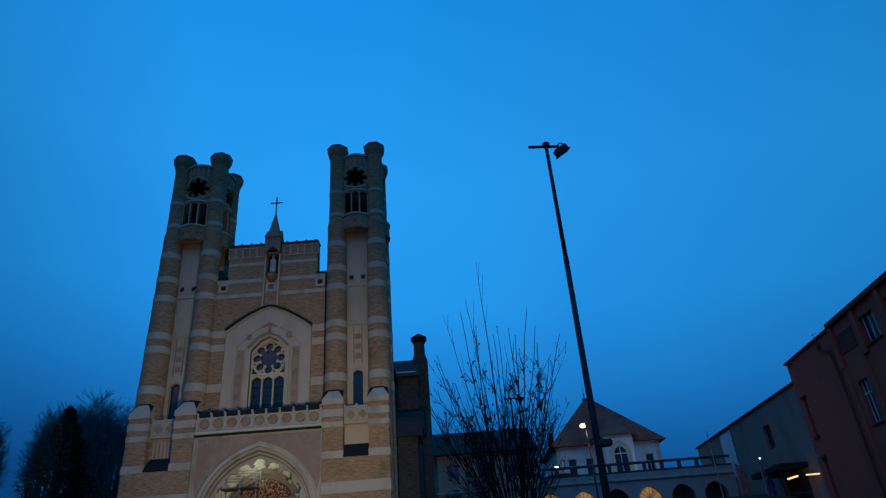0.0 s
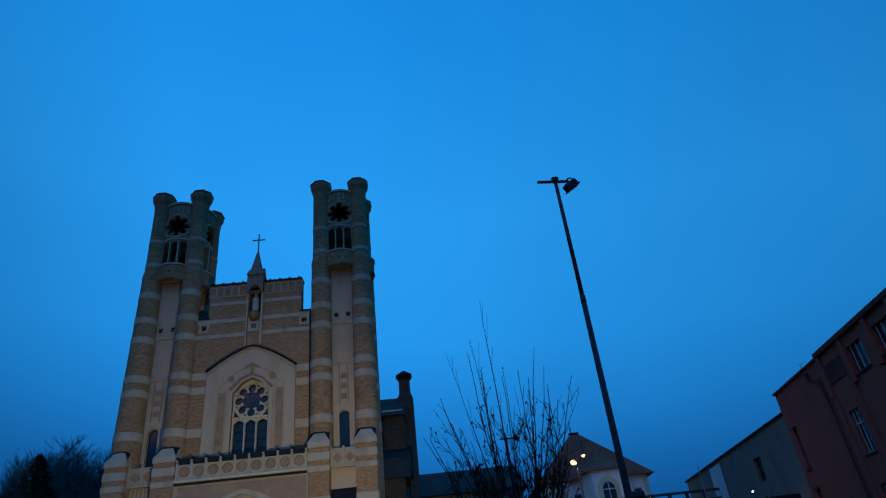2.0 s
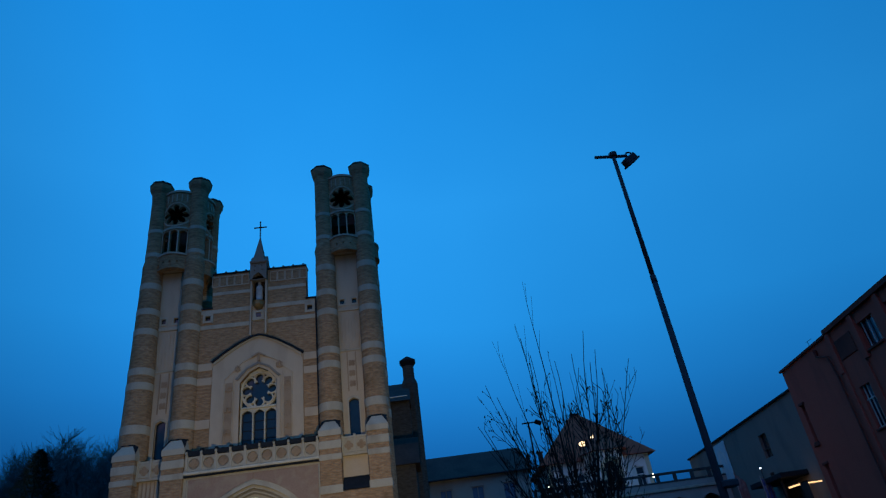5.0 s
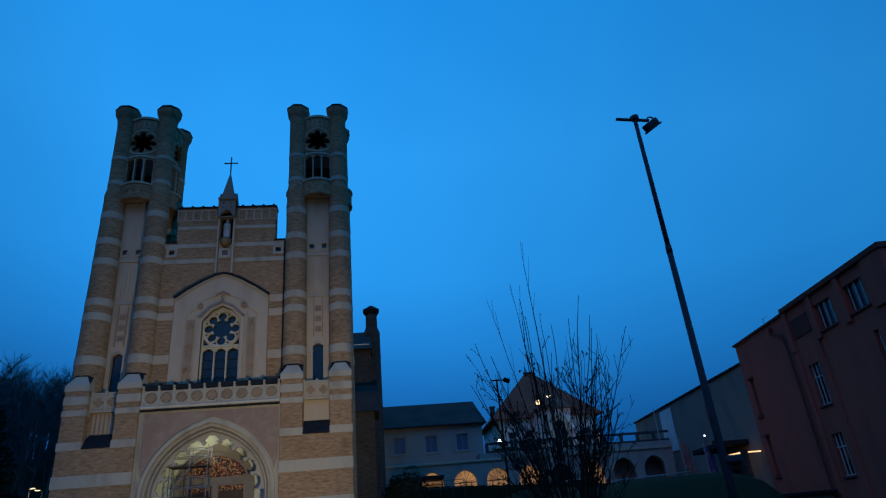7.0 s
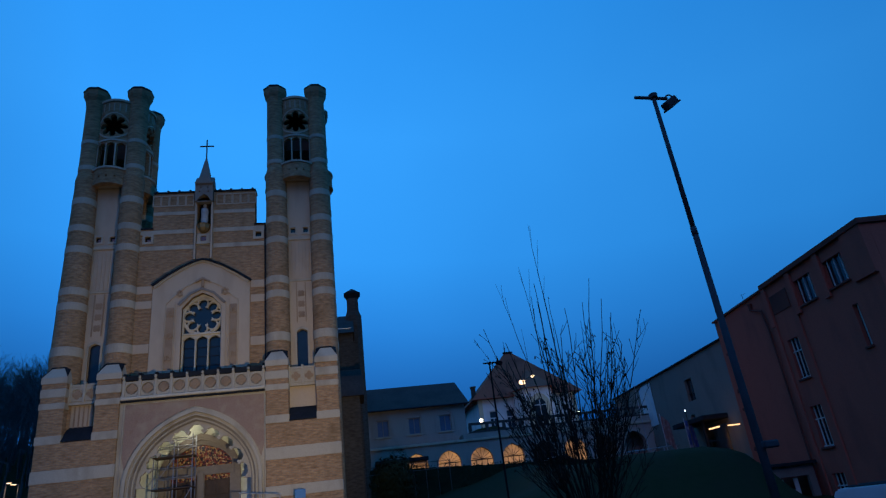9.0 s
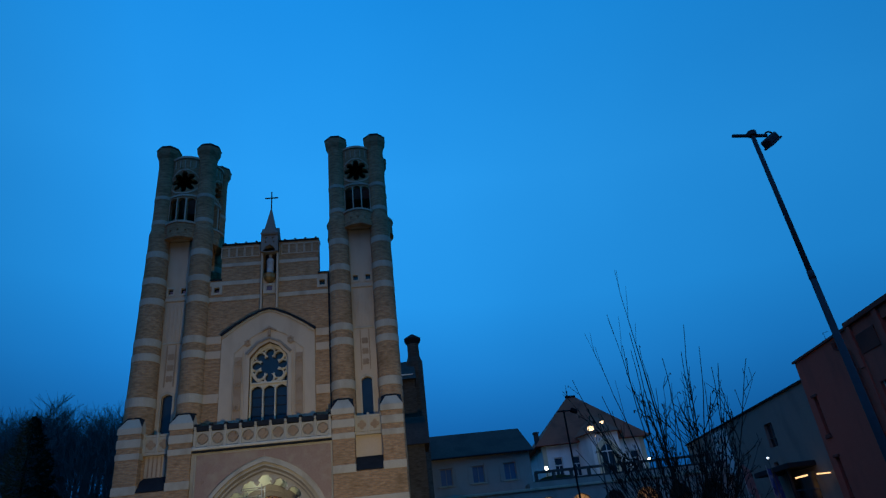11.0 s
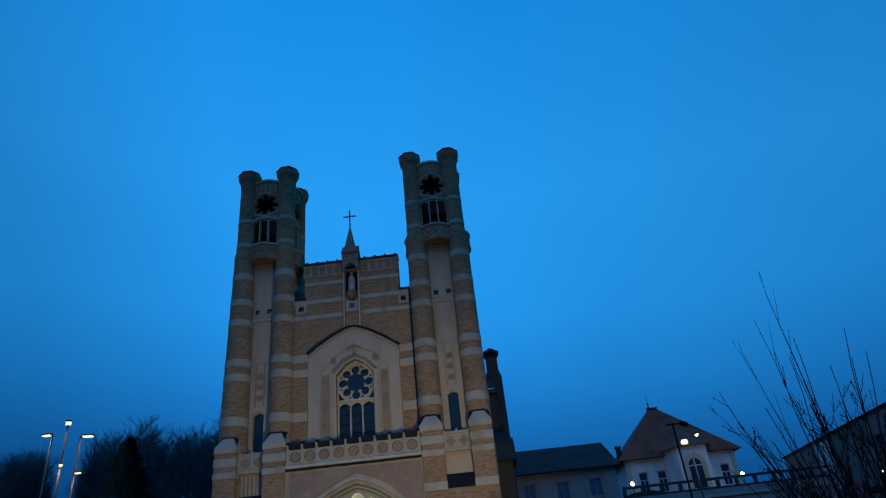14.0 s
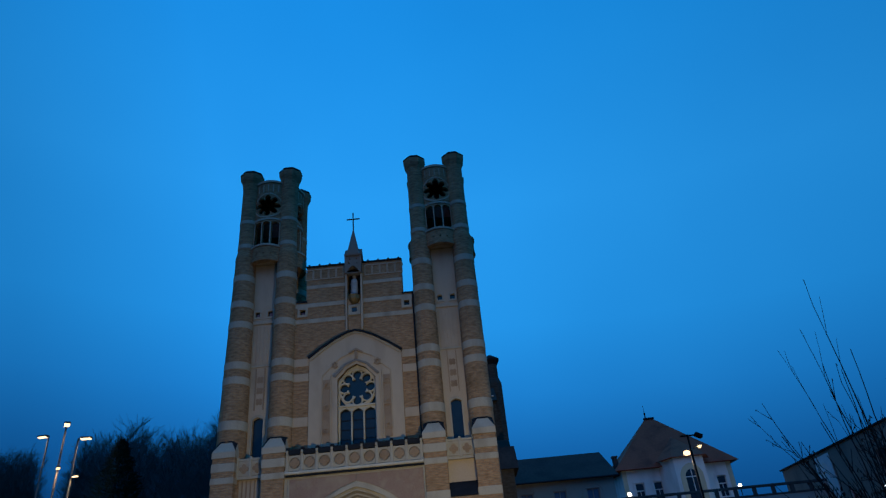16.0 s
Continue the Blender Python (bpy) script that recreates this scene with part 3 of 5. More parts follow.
        part("rosette_frame", plate(rect(x - 0.28, x + 0.28, 9.22, 9.93), [circle(x, 9.56, 0.265, 24)], -0.60, -0.548), STONE, core)


tower(-TC)
tower(TC)

# centre wall
WX = 0.05
win = [(x + WX, z) for x, z in ((-1.1, 10.2), (1.1, 10.2), (1.1, 14.0), (0.56, 14.6), (0.0, 14.86), (-0.56, 14.6), (-1.1, 14.0))]
sq_l, sq_r = rect(-3.22, -2.88, 18.05, 18.4), rect(2.88, 3.22, 18.05, 18.4)
part("front_wall", plate([(-3.6, 9.0), (3.6, 9.0), (3.6, 18.85), (2.85, 18.85), (2.85, 21.15), (-2.85, 21.15), (-2.85, 18.85), (-3.6, 18.85)], [win, sq_l, sq_r, rect(-0.37, 0.37, 18.9, 20.75)], 0.0, 0.7), BRICK, church, "ochre brick front wall between the towers")
part("parapet_coping", box(box(boxed(-2.9, 2.9, -0.08, 0.75, 21.13, 21.24, bev=0.02), 2.8, 3.6, -0.06, 0.75, 18.84, 18.93), -3.6, -2.8, -0.06, 0.75, 18.84, 18.93), LEAD, church)
for z0, z1, hw in ((19.7, 19.92, 2.85), (18.5, 18.76, 3.55), (17.5, 17.76, 3.55)):
    for s in (-1, 1):
        part("stone_course", boxed(min(s * 0.45, s * hw), max(s * 0.45, s * hw), -0.035, 0.02, z0, z1, bev=0.008), STONE, church)
for s in (-1, 1):
    for z, h in ((15.14, 0.44), (14.28, 0.44), (11.82, 0.5)):
        part("stone_course", boxed(min(s * 2.62, s * 3.56), max(s * 2.62, s * 3.56), -0.035, 0.02, z - h / 2, z + h / 2, bev=0.008), STUCCO, church)
    part("square_surround", plate(rect(s * 3.05 - 0.3, s * 3.05 + 0.3, 17.92, 18.52), [rect(s * 3.05 - 0.16, s * 3.05 + 0.16, 18.06, 18.39)], -0.06, 0.02), STONE, church)
    part("square_pane", plate(rect(s * 3.05 - 0.18, s * 3.05 + 0.18, 18.04, 18.41), [], 0.18, 0.2), DARKGLASS, church)
    pan = bmesh.new()
    for k in range(5):
        x = s * (0.68 + k * 0.46)
        x0, x1 = min(x, x + s * 0.36), max(x, x + s * 0.36)
        plate(rect(x0 - 0.04, x1 + 0.04, 20.28, 21.0), [rect(x0, x1, 20.34, 20.94)], -0.045, 0.01, pan)
    part("blind_panelling", pan, STUCCO, church)
    for k in range(4):
        x = s * (0.85 + k * 0.62)
        part("coping_tip", boxed(x - 0.06, x + 0.06, -0.1, 0.1, 21.22, 21.31, bev=0.02), LEAD, church)


part("downpipe", tube(bmesh.new(), (3.44, -0.12, 9.3), (3.44, -0.12, 18.8), 0.05, n=8), LEAD, church, "dark metal downpipe")

# gabled field with the great window
field = [(-2.58, 9.2), (2.58, 9.2), (2.58, 15.28), (1.9, 15.78), (1.1, 16.28), (0.4, 16.6), (0, 16.7), (-0.4, 16.6), (-1.1, 16.28), (-1.9, 15.78), (-2.58, 15.28)]
part("window_field", plate(field, [win], -0.10, 0.05), STUCCO, church, "pale rendered gable field")
hood_in = field[2:]
hood_out = [(x * 1.035, z + 0.10) for x, z in hood_in]
part("hood_moulding", plate(hood_out + hood_in[::-1], [], -0.26, -0.06), LEAD, church, "dark leaded hood moulding")
part("hood_lip", plate([(x * 1.0, z - 0.0) for x, z in hood_in] + [(x * 0.965, z - 0.10) for x, z in hood_in[::-1]], [], -0.17, -0.07), STONE, church)
inner = [(WX + (x - WX) * 0.95, z if z < 10.5 else 10.25 + (z - 10.25) * 0.978) for x, z in win]
part("window_surround", plate([(WX + (x - WX) * 1.15, z if z < 10.5 else 10.25 + (z - 10.25) * 1.03) for x, z in win], [inner], -0.17, -0.08), STUCCO, church, "moulded pale stone window surround")
rose = []
for k in range(8):
    mid = k * math.pi / 4
    for j in range(-6, 7):
        a = radians(25 * j)
        u, v = 0.725 + 0.238 * math.cos(a), 0.238 * math.sin(a)
        rose.append((u * math.cos(mid) - v * math.sin(mid), 13.48 + u * math.sin(mid) + v * math.cos(mid)))
    for da, r in ((0.25, 0.492), (math.pi / 8, 0.53), (math.pi / 4 - 0.25, 0.492)):
        rose.append((r * math.cos(mid + da), 13.48 + r * math.sin(mid + da)))
trac_holes = [rose]
for k in range(8):
    a = math.pi / 8 + k * math.pi / 4
    trac_holes.append([(0.80 * math.cos(a), 13.48 + 0.80 * math.sin(a)), (0.95 * math.cos(a - 0.11), 13.48 + 0.95 * math.sin(a - 0.11)), (0.95 * math.cos(a + 0.11), 13.48 + 0.95 * math.sin(a + 0.11))])
trac_holes += [lancet(-0.96, -0.37, 10.3, 12.36, 0.2), lancet(-0.29, 0.29, 10.3, 12.36, 0.2), lancet(0.37, 0.96, 10.3, 12.36, 0.2)]
trac_holes += [[(-0.97, 12.52), (-0.60, 12.52), (-0.78, 12.70), (-0.97, 12.98)], [(0.97, 12.52), (0.97, 12.98), (0.78, 12.70), (0.60, 12.52)]]
trac_holes = [[(x + WX, z) for x, z in h] for h in trac_holes]
ring_r = plate(circle(WX, 13.48, 1.03, 48), [circle(WX, 13.48, 0.975, 48)], 0.06, 0.125)
for k in range(8):
    a = k * math.pi / 4
    fx, fz = WX + 0.725 * math.cos(a), 13.48 + 0.725 * math.sin(a)
    plate([(fx + 0.262 * math.cos(a + radians(18 * j)), fz + 0.262 * math.sin(a + radians(18 * j))) for j in range(-7, 8)]
          + [(fx + 0.236 * math.cos(a + radians(18 * j)), fz + 0.236 * math.sin(a + radians(18 * j))) for j in range(7, -8, -1)], [], 0.085, 0.125, ring_r)
part("rose_moulding", ring_r, PALE, church, "round roll mouldings of the rose")
part("mullion_roll", box(boxed(WX - 0.36, WX - 0.30, 0.06, 0.125, 10.25, 12.3, bev=0.015), WX + 0.30, WX + 0.36, 0.06, 0.125, 10.25, 12.3, bev=0.015), PALE, church)
part("transom", boxed(WX - 1.0, WX + 1.0, 0.04, 0.125, 12.42, 12.52, bev=0.015), PALE, church)
part("tracery", plate(inner, trac_holes, 0.12, 0.28), PALE, church, "stone tracery of a rose over three lights")
part("window_glass", plate(win, [], 0.34, 0.36), DARKGLASS, church, "dark leaded glass")
bars = bmesh.new()
for z in [10.75 + 0.5 * k for k in range(4)]:
    box(bars, -0.95, 0.95, 0.29, 0.31, z - 0.015, z + 0.015)
part("saddle_bar", bars, IRON, church)
for s in (-1, 1):
    sx = WX + s * 1.66
    part("relief_strip", boxed(sx - 0.19, sx + 0.19, -0.125, -0.095, 10.6, 14.0, bev=0.008), TERRACOTTA, church, "vertical strip of worn carved panels")
    part("strip_edge", box(boxed(sx - 0.27, sx - 0.22, -0.15, -0.095, 10.4, 14.3, bev=0.01), sx + 0.22, sx + 0.27, -0.15, -0.095, 10.4, 14.3, bev=0.01), STUCCO, church)
head_out = [(WX + x, z) for x, z in ((1.93, 14.3), (0.95, 15.2), (0, 15.62), (-0.95, 15.2), (-1.93, 14.3))]
head_in = [(WX + (x - WX) * 0.965, z - 0.06) for x, z in head_out]
part("head_moulding", plate(head_out + head_in[::-1], [], -0.15, -0.095), STUCCO, church)
rim_out = [(WX + (x - WX) * 1.16, z if z < 10.5 else 10.25 + (z - 10.25) * 1.035) for x, z in win[2:]]
rim_in = [(WX + (x - WX) * 1.05, z if z < 10.5 else 10.25 + (z - 10.25) * 1.012) for x, z in win[2:]]
part("window_label", plate(rim_out + rim_in[::-1], [], -0.24, -0.16), GREYSTONE, church, "weathered label moulding over the window head")


def boss(x, z, r):
    """A carved leaf knot: a ring of small lobes round a deep eye."""
    o = bmesh.new()
    for k in range(6):
        a = 2 * math.pi * k / 6 + 0.5
        plate(circle(x + 0.55 * r * math.cos(a), z + 0.62 * r * math.sin(a), 0.30 * r, 7), [], -0.13 - 0.025 * (k % 2 + 1), -0.11, o)
    for dx in (-0.22, 0.22):
        plate(rect(x + dx * r - 0.05 * r, x + dx * r + 0.05 * r, z - 0.5 * r, z + 0.35 * r), [], -0.19, -0.11, o)
    return o


for x, z, r in [(WX + s * 1.66, z, 0.24) for s in (-1, 1) for z in (11.2, 12.45, 13.65)] + [(WX - 1.2, 14.78, 0.22), (WX + 1.2, 14.78, 0.25), (WX, 15.0, 0.13)]:
    part("carved_boss", boss(x, z, r), TERRACOTTA, church, "worn carved boss")
tent = plate([(WX - 0.42, 15.42), (WX, 15.66), (WX + 0.42, 15.42), (WX + 0.36, 15.36), (WX, 15.55), (WX - 0.36, 15.36)], [], -0.22, -0.10)
box(tent, WX - 0.07, WX + 0.07, -0.2, -0.1, 15.12, 15.5)
part("carved_canopy", tent, TERRACOTTA, church, "small carved canopy")

# niche, pinnacle and cross over the gable
part("niche_shaft", box(box(boxed(-0.5, -0.40, -0.26, 0.1, 16.75, 21.5), 0.40, 0.5, -0.26, 0.1, 16.75, 21.5), -0.41, 0.41, -0.06, 0.1, 16.7, 18.9), STUCCO, church, "pale stone niche shaft")
part("niche_infill", boxed(-0.36, 0.36, -0.16, -0.04, 16.72, 17.62, bev=0.01), BRICK, church)
part("niche_bracket", lathe(bmesh.new(), 0, -0.16, [(0.10, 18.40), (0.24, 18.50), (0.34, 18.66), (0.36, 18.84), (0.40, 18.9)], 8, math.pi / 8), GILT, church, "carved statue bracket")
part("niche_light", boxed(-0.15, 0.15, -0.1, -0.05, 17.92, 18.2), DARKGLASS, church)
part("niche_light_frame", plate(rect(-0.36, 0.36, 17.72, 18.36), [rect(-0.16, 0.16, 17.9, 18.22)], -0.17, -0.05), STONE, church)
# the niche's shade is put into this dark back sheet
part("niche_shade_back", boxed(-0.40, 0.40, 0.45, 0.5, 18.85, 20.8), DARKWOOD, church, "niche back coloured dark as its shade")
part("niche_canopy", plate([(-0.5, 20.35), (0.5, 20.35), (0.5, 21.5), (-0.5, 21.5)], [lancet(-0.36, 0.36, 20.3, 20.82, 0.4), circle(-0.24, 20.98, 0.05, 8), circle(0.24, 20.98, 0.05, 8), circle(-0.2, 21.25, 0.05, 8), circle(0.2, 21.25, 0.05, 8)], -0.44, -0.07), GREYSTONE, church)
sp = bmesh.new()
lathe(sp, 0, -0.05, [(0.70, 21.45), (0.74, 21.55), (0.54, 21.7), (0.42, 22.05), (0.02, 23.6)], 4, math.pi / 4)
for k in range(4):
    a = k * math.pi / 2
    dx, dy = math.sin(a), -math.cos(a)
    px, py = math.cos(a), math.sin(a)
    v = [sp.verts.new((dx * 0.52 + px * w, -0.05 + dy * 0.52 + py * w, z)) for w, z in ((-0.42, 21.5), (0.42, 21.5), (0, 22.1))]
    t = sp.verts.new((0, -0.05, 22.2))
    sp.faces.new(v)
    sp.faces.new((v[1], v[2], t))
    sp.faces.new((v[2], v[0], t))
part("pinnacle", sp, GREYSTONE, church, "stone pinnacle with gablets")
cr = bmesh.new()
box(cr, -0.035, 0.035, -0.09, -0.02, 23.5, 24.78, bev=0.01)
box(cr, -0.41, 0.41, -0.09, -0.02, 24.28, 24.35, bev=0.01)
part("roof_cross", cr, IRON, church, "iron cross")
st = bmesh.new()
lathe(st, 0, -0.02, [(0.24, 18.9), (0.24, 19.0), (0.18, 19.05), (0.21, 19.3), (0.20, 19.6), (0.22, 19.85), (0.17, 20.02), (0.07, 20.08), (0.10, 20.17), (0.105, 20.26), (0.05, 20.36)], 12)
statue = tagged(smooth(part("statue", st, MARBLE, None)), "white stone figure standing in the gable niche", "statue")

# balustrade over the porch
part("terrace_slab", boxed(-3.55, 3.55, -0.85, 0.1, 8.95, 9.12), STONE, church)
part("balustrade_base", boxed(-3.5, 3.5, -1.06, -0.5, 8.97, 9.12, bev=0.03), PALE, church)
# thin dark strip just under the balustrade ledge
part("ledge_line", boxed(-3.5, 3.5, -1.02, -0.86, 8.86, 8.95, bev=0.02), LEAD, church, "thin dark strip below the balustrade")
# backing greyer than the frames, to paint shade into the rosette grooves
part("balustrade_wall", boxed(-3.5, 3.5, -0.78, -0.66, 9.16, 9.92), GREYSTONE, church, "stone balustrade with round panels")
part("balustrade_capping", boxed(-3.52, 3.52, -0.93, -0.55, 9.95, 10.22, bev=0.02), LEAD, church, "dark lead capping")
for k in range(10):
    x = -3.42 + k * 0.76
    b = bmesh.new()
    box(b, x - 0.07, x + 0.07, -0.94, -0.6, 9.1, 10.02, bev=0.012)
    box(b, x - 0.055, x + 0.055, -1.03, -0.62, 10.02, 10.17, bev=0.02)
    box(b, x - 0.1, x + 0.1, -1.0, -0.6, 9.10, 9.2, bev=0.015)
    part("balustrade_post", b, STONE, church)
    part("post_tip", boxed(x - 0.085, x + 0.085, -0.95, -0.58, 10.2, 10.32, bev=0.03), LEAD, church)
    if k < 9:
        c = x + 0.38
        part("balustrade_rosette", four_lobes(c, 9.55, 0.255, -0.85, -0.78), TERRACOTTA, church, "terracotta four-lobed rosette")
        part("rosette_frame", plate(rect(c - 0.31, c + 0.31, 9.17, 9.92), [circle(c, 9.55, 0.285, 24)], -0.88, -0.782), STONE, church)

# porch
AC, AS = 0.08, 4.75
opening = arch(AC, 3.10, AS, 8.14, 32, BASE)
part("porch_front", plate(rect(-3.53, 3.53, BASE, 8.96), [opening], -0.86, -0.3), STONE, church, "stone porch front with a wide pointed arch")
for w0, w1, a0, a1, y0, y1, mt in ((3.26, 3.10, 8.34, 8.13, -1.0, -0.85, STONE), (3.12, 3.0, 8.15, 8.03, -0.84, -0.4, STONE), (3.01, 2.94, 8.04, 7.96, -0.90, -0.4, STONE), (2.95, 2.83, 7.97, 7.84, -0.72, -0.4, GREYSTONE), (2.84, 2.77, 7.85, 7.77, -0.78, -0.4, STONE), (2.78, 2.70, 7.78, 7.70, -0.66, -0.4, GREYSTONE)):
    o, i = arch(AC, w0, AS, a0, 32, BASE), arch(AC, w1, AS, a1, 32, BASE)
    part("arch_moulding", plate(o + i[::-1], [], y0, y1), mt, church)
for s in (-1, 1):
    tri = [(AC + s * 3.34, 8.74), (AC + s * 0.01, 8.74)] + [(AC + s * 3.34 * u, AS + 3.68 * crown(u)) for u in (0.003, 0.12, 0.25, 0.38, 0.5, 0.6, 0.7, 0.78, 0.85, 0.91, 0.96)] + [(AC + s * 3.34, 6.2)]
    part("spandrel", plate(tri, [], -0.885, -0.855), PINKSTONE, church, "faded red spandrel with worn relief")
    fig = bmesh.new()
    for dx, dz, r in ((2.92, 7.95, 0.2), (3.08, 7.45, 0.15), (2.62, 8.32, 0.18), (2.2, 8.5, 0.13), (3.06, 8.45, 0.15)):
        plate(lobes(AC + s * dx, dz, r, 24), [], -0.905, -0.88, fig)
        plate(circle(AC + s * dx + 0.3 * r, dz + 0.2 * r, 0.3 * r, 8), [], -0.925, -0.90, fig)
    part("spandrel_relief", fig, PINKSTONE, church)
    sh = bmesh.new()
    for x in (3.4,):
        tube(sh, (AC + s * x, -0.87, BASE), (AC + s * x, -0.87, 8.75), 0.05, n=8)
    part("jamb_shaft", sh, STONE, church)
fringe, n = [], 217
for k in range(n):
    u = math.pi * k / (n - 1)
    d = 0.10 + 0.36 * (1 - abs(math.sin(u * 9)) ** 0.55) + 0.07 * abs(math.sin(u * 27)) * abs(math.sin(u * 9))
    w, h = 2.71 - d, 7.71 - AS - d
    c = math.cos(u)
    fringe.append((AC + w * c, AS + h * crown(c)))
ao = arch(AC, 2.72, AS, 7.72, 216)
cusps = plate(ao + fringe[::-1], [], -0.62, -0.48)
for k in range(1, 9):
    c = math.cos(math.pi * k / 9)
    cx, cz = AC + (2.71 - 0.44) * c, AS + (7.71 - AS - 0.44) * crown(c)
    for dx, dz, r in ((0, 0, 0.085), (-0.075, 0.06, 0.06), (0.075, 0.06, 0.06)):
        plate(circle(cx + dx, cz + dz, r, 10), [], -0.64 - r * 0.1, -0.46 + r * 0.1, cusps)
part("cusped_fringe", cusps, STONE, church, "cusped stone fringe of the arch")
part("porch_side", boxed(-3.5, -3.06, -0.32, 0.95, BASE, 8.9), PORCHWALL, church, "pale limewashed porch wall")
part("porch_side", boxed(3.2, 3.5, -0.32, 0.95, BASE, 8.9), PORCHWALL, church, "pale limewashed porch wall")
part("porch_ceiling", boxed(-3.08, 3.22, -0.32, 0.95, 8.42, 8.9), PORCHWALL, church)
part("porch_floor", boxed(-3.5, 3.5, -1.6, 0.95, BASE - 0.3, BASE + 0.12), PAVING, church)
tymp = arch(0.05, 1.55, 5.62, 6.72, 16)
doorway = [rect(-1.40, -0.12, BASE + 0.1, 5.2), rect(0.24, 1.50, BASE + 0.1, 5.2)]
io, ii = arch(0.05, 2.0, 5.3, 7.28, 24, BASE), arch(0.05, 1.70, 5.45, 6.95, 24, BASE)
part("inner_wall", plate(rect(-3.08, 3.22, BASE, 8.46), [arch(0.05, 1.9, 5.3, 7.18, 24, BASE + 0.01)], 0.86, 1.2), PORCHWALL, church, "pale limewashed porch back wall")
part("door_screen", plate(arch(0.05, 1.92, 5.3, 7.2, 24, BASE), [tymp] + doorway, 0.84, 1.1), GREYSTONE, church, "grey stone screen with twin doorways")
part("inner_arch", plate(io + ii[::-1], [], 0.70, 0.838), GREYSTONE, church, "grey stone inner arch")
part("tympanum_glass", plate(arch(0.05, 1.57, 5.6, 6.74, 16), [], 0.98, 1.0), STAINED, church, "red and gold stained glass tympanum")
for x0, x1 in ((-1.40, -0.12), (0.24, 1.50)):
    d = part("door", boxed(x0, x1, 0.96, 1.04, BASE + 0.1, 4.95), DARKWOOD, church, "dark panelled door")
    for k in range(2):
        for j in range(3):
            xa = x0 + 0.08 + k * (x1 - x0) / 2
            part("door_panel", boxed(xa, xa + (x1 - x0) / 2 - 0.14, 0.93, 0.965, BASE + 0.3 + j * 0.85, BASE + 1.0 + j * 0.85, bev=0.015), DARKWOOD, d)
    part("fanlight", plate(rect(x0, x1, 4.96, 5.2), [], 0.99, 1.01), STAINED, church, "gold leaded fanlight")
part("trumeau", boxed(-0.08, 0.20, 0.78, 0.838, BASE, 5.4, bev=0.02), GREYSTONE, church)

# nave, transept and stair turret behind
part("nave_wall", boxed(-6.4, 6.4, 3.2, 38.0, BASE, 15.6), SHADEBRICK, church)
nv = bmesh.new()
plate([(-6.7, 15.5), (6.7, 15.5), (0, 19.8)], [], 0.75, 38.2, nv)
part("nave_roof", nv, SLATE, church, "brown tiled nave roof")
part("transept_wall", boxed(-8.3, 8.3, 13.6, 21.0, BASE, 15.7), SHADEBRICK, church)
tr = bmesh.new()
for x0, x1 in ((-8.4, 8.4),):
    v = [tr.verts.new(p) for p in ((x0, 13.2, 15.7), (x1, 13.2, 15.7), (x1, 17.3, 18.3), (x0, 17.3, 18.3), (x1, 21.4, 15.7), (x0, 21.4, 15.7))]
    tr.faces.new((v[0], v[1], v[2], v[3]))
    tr.faces.new((v[3], v[2], v[4], v[5]))
    tr.faces.new((v[0], v[3], v[5]))
    tr.faces.new((v[1], v[4], v[2]))
    tr.faces.new((v[0], v[5], v[4], v[1]))
part("transept_roof", tr, SLATE, church, "dark transept roof with a snow rail")
part("snow_rail", tube(bmesh.new(), (6.2, 13.55, 16.12), (8.2, 13.55, 16.12), 0.05), STEEL, church)
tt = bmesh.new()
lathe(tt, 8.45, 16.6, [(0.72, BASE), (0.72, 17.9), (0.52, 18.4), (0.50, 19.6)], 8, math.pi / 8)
part("stair_turret", tt, SHADEBRICK, church, "slim brick stair turret")
tcp = bmesh.new()
lathe(tcp, 8.45, 16.6, [(0.5, 19.5), (0.74, 19.85), (0.74, 20.0), (0.12, 20.4)], 8, math.pi / 8)
part("turret_cap", tcp, LEAD, church)
for y, h in ((7.0, 9.4), (10.6, 10.6)):
    part("side_chapel", boxed(6.3, 8.4, y - 1.3, y + 1.5, BASE, h), SHADEBRICK, church)
    g = bmesh.new()
    v = [g.verts.new(p) for p in ((6.3, y - 1.5, h), (8.7, y - 1.5, h), (6.3, y + 1.7, h), (8.7, y + 1.7, h), (6.3, y + 0.1, h + 1.6), (8.7, y + 0.1, h + 1.6))]
    for f in ((0, 1, 5, 4), (2, 4, 5, 3), (0, 4, 2), (1, 3, 5), (0, 2, 3, 1)):
        g.faces.new([v[i] for i in f])
    part("chapel_roof", g, SLATE, church)

# porch lamp
pl = bmesh.new()
lathe(pl, -0.35, -0.1, [(0.05, 8.42), (0.16, 8.37), (0.2, 8.22), (0.1, 8.12)], 12)
porch_lamp = tagged(part("ceiling_lamp", pl, WALLGLOW, None), "round glass lamp under the porch ceiling", "lamp")
pe = new("porch_light", bpy.data.lights.new("porch_light", "POINT"))
pe.data.energy, pe.data.color, pe.data.shadow_soft_size = 13.0, (0.92, 1.0, 0.86), 0.3
pe.location = (-0.35, -0.12, 7.0)


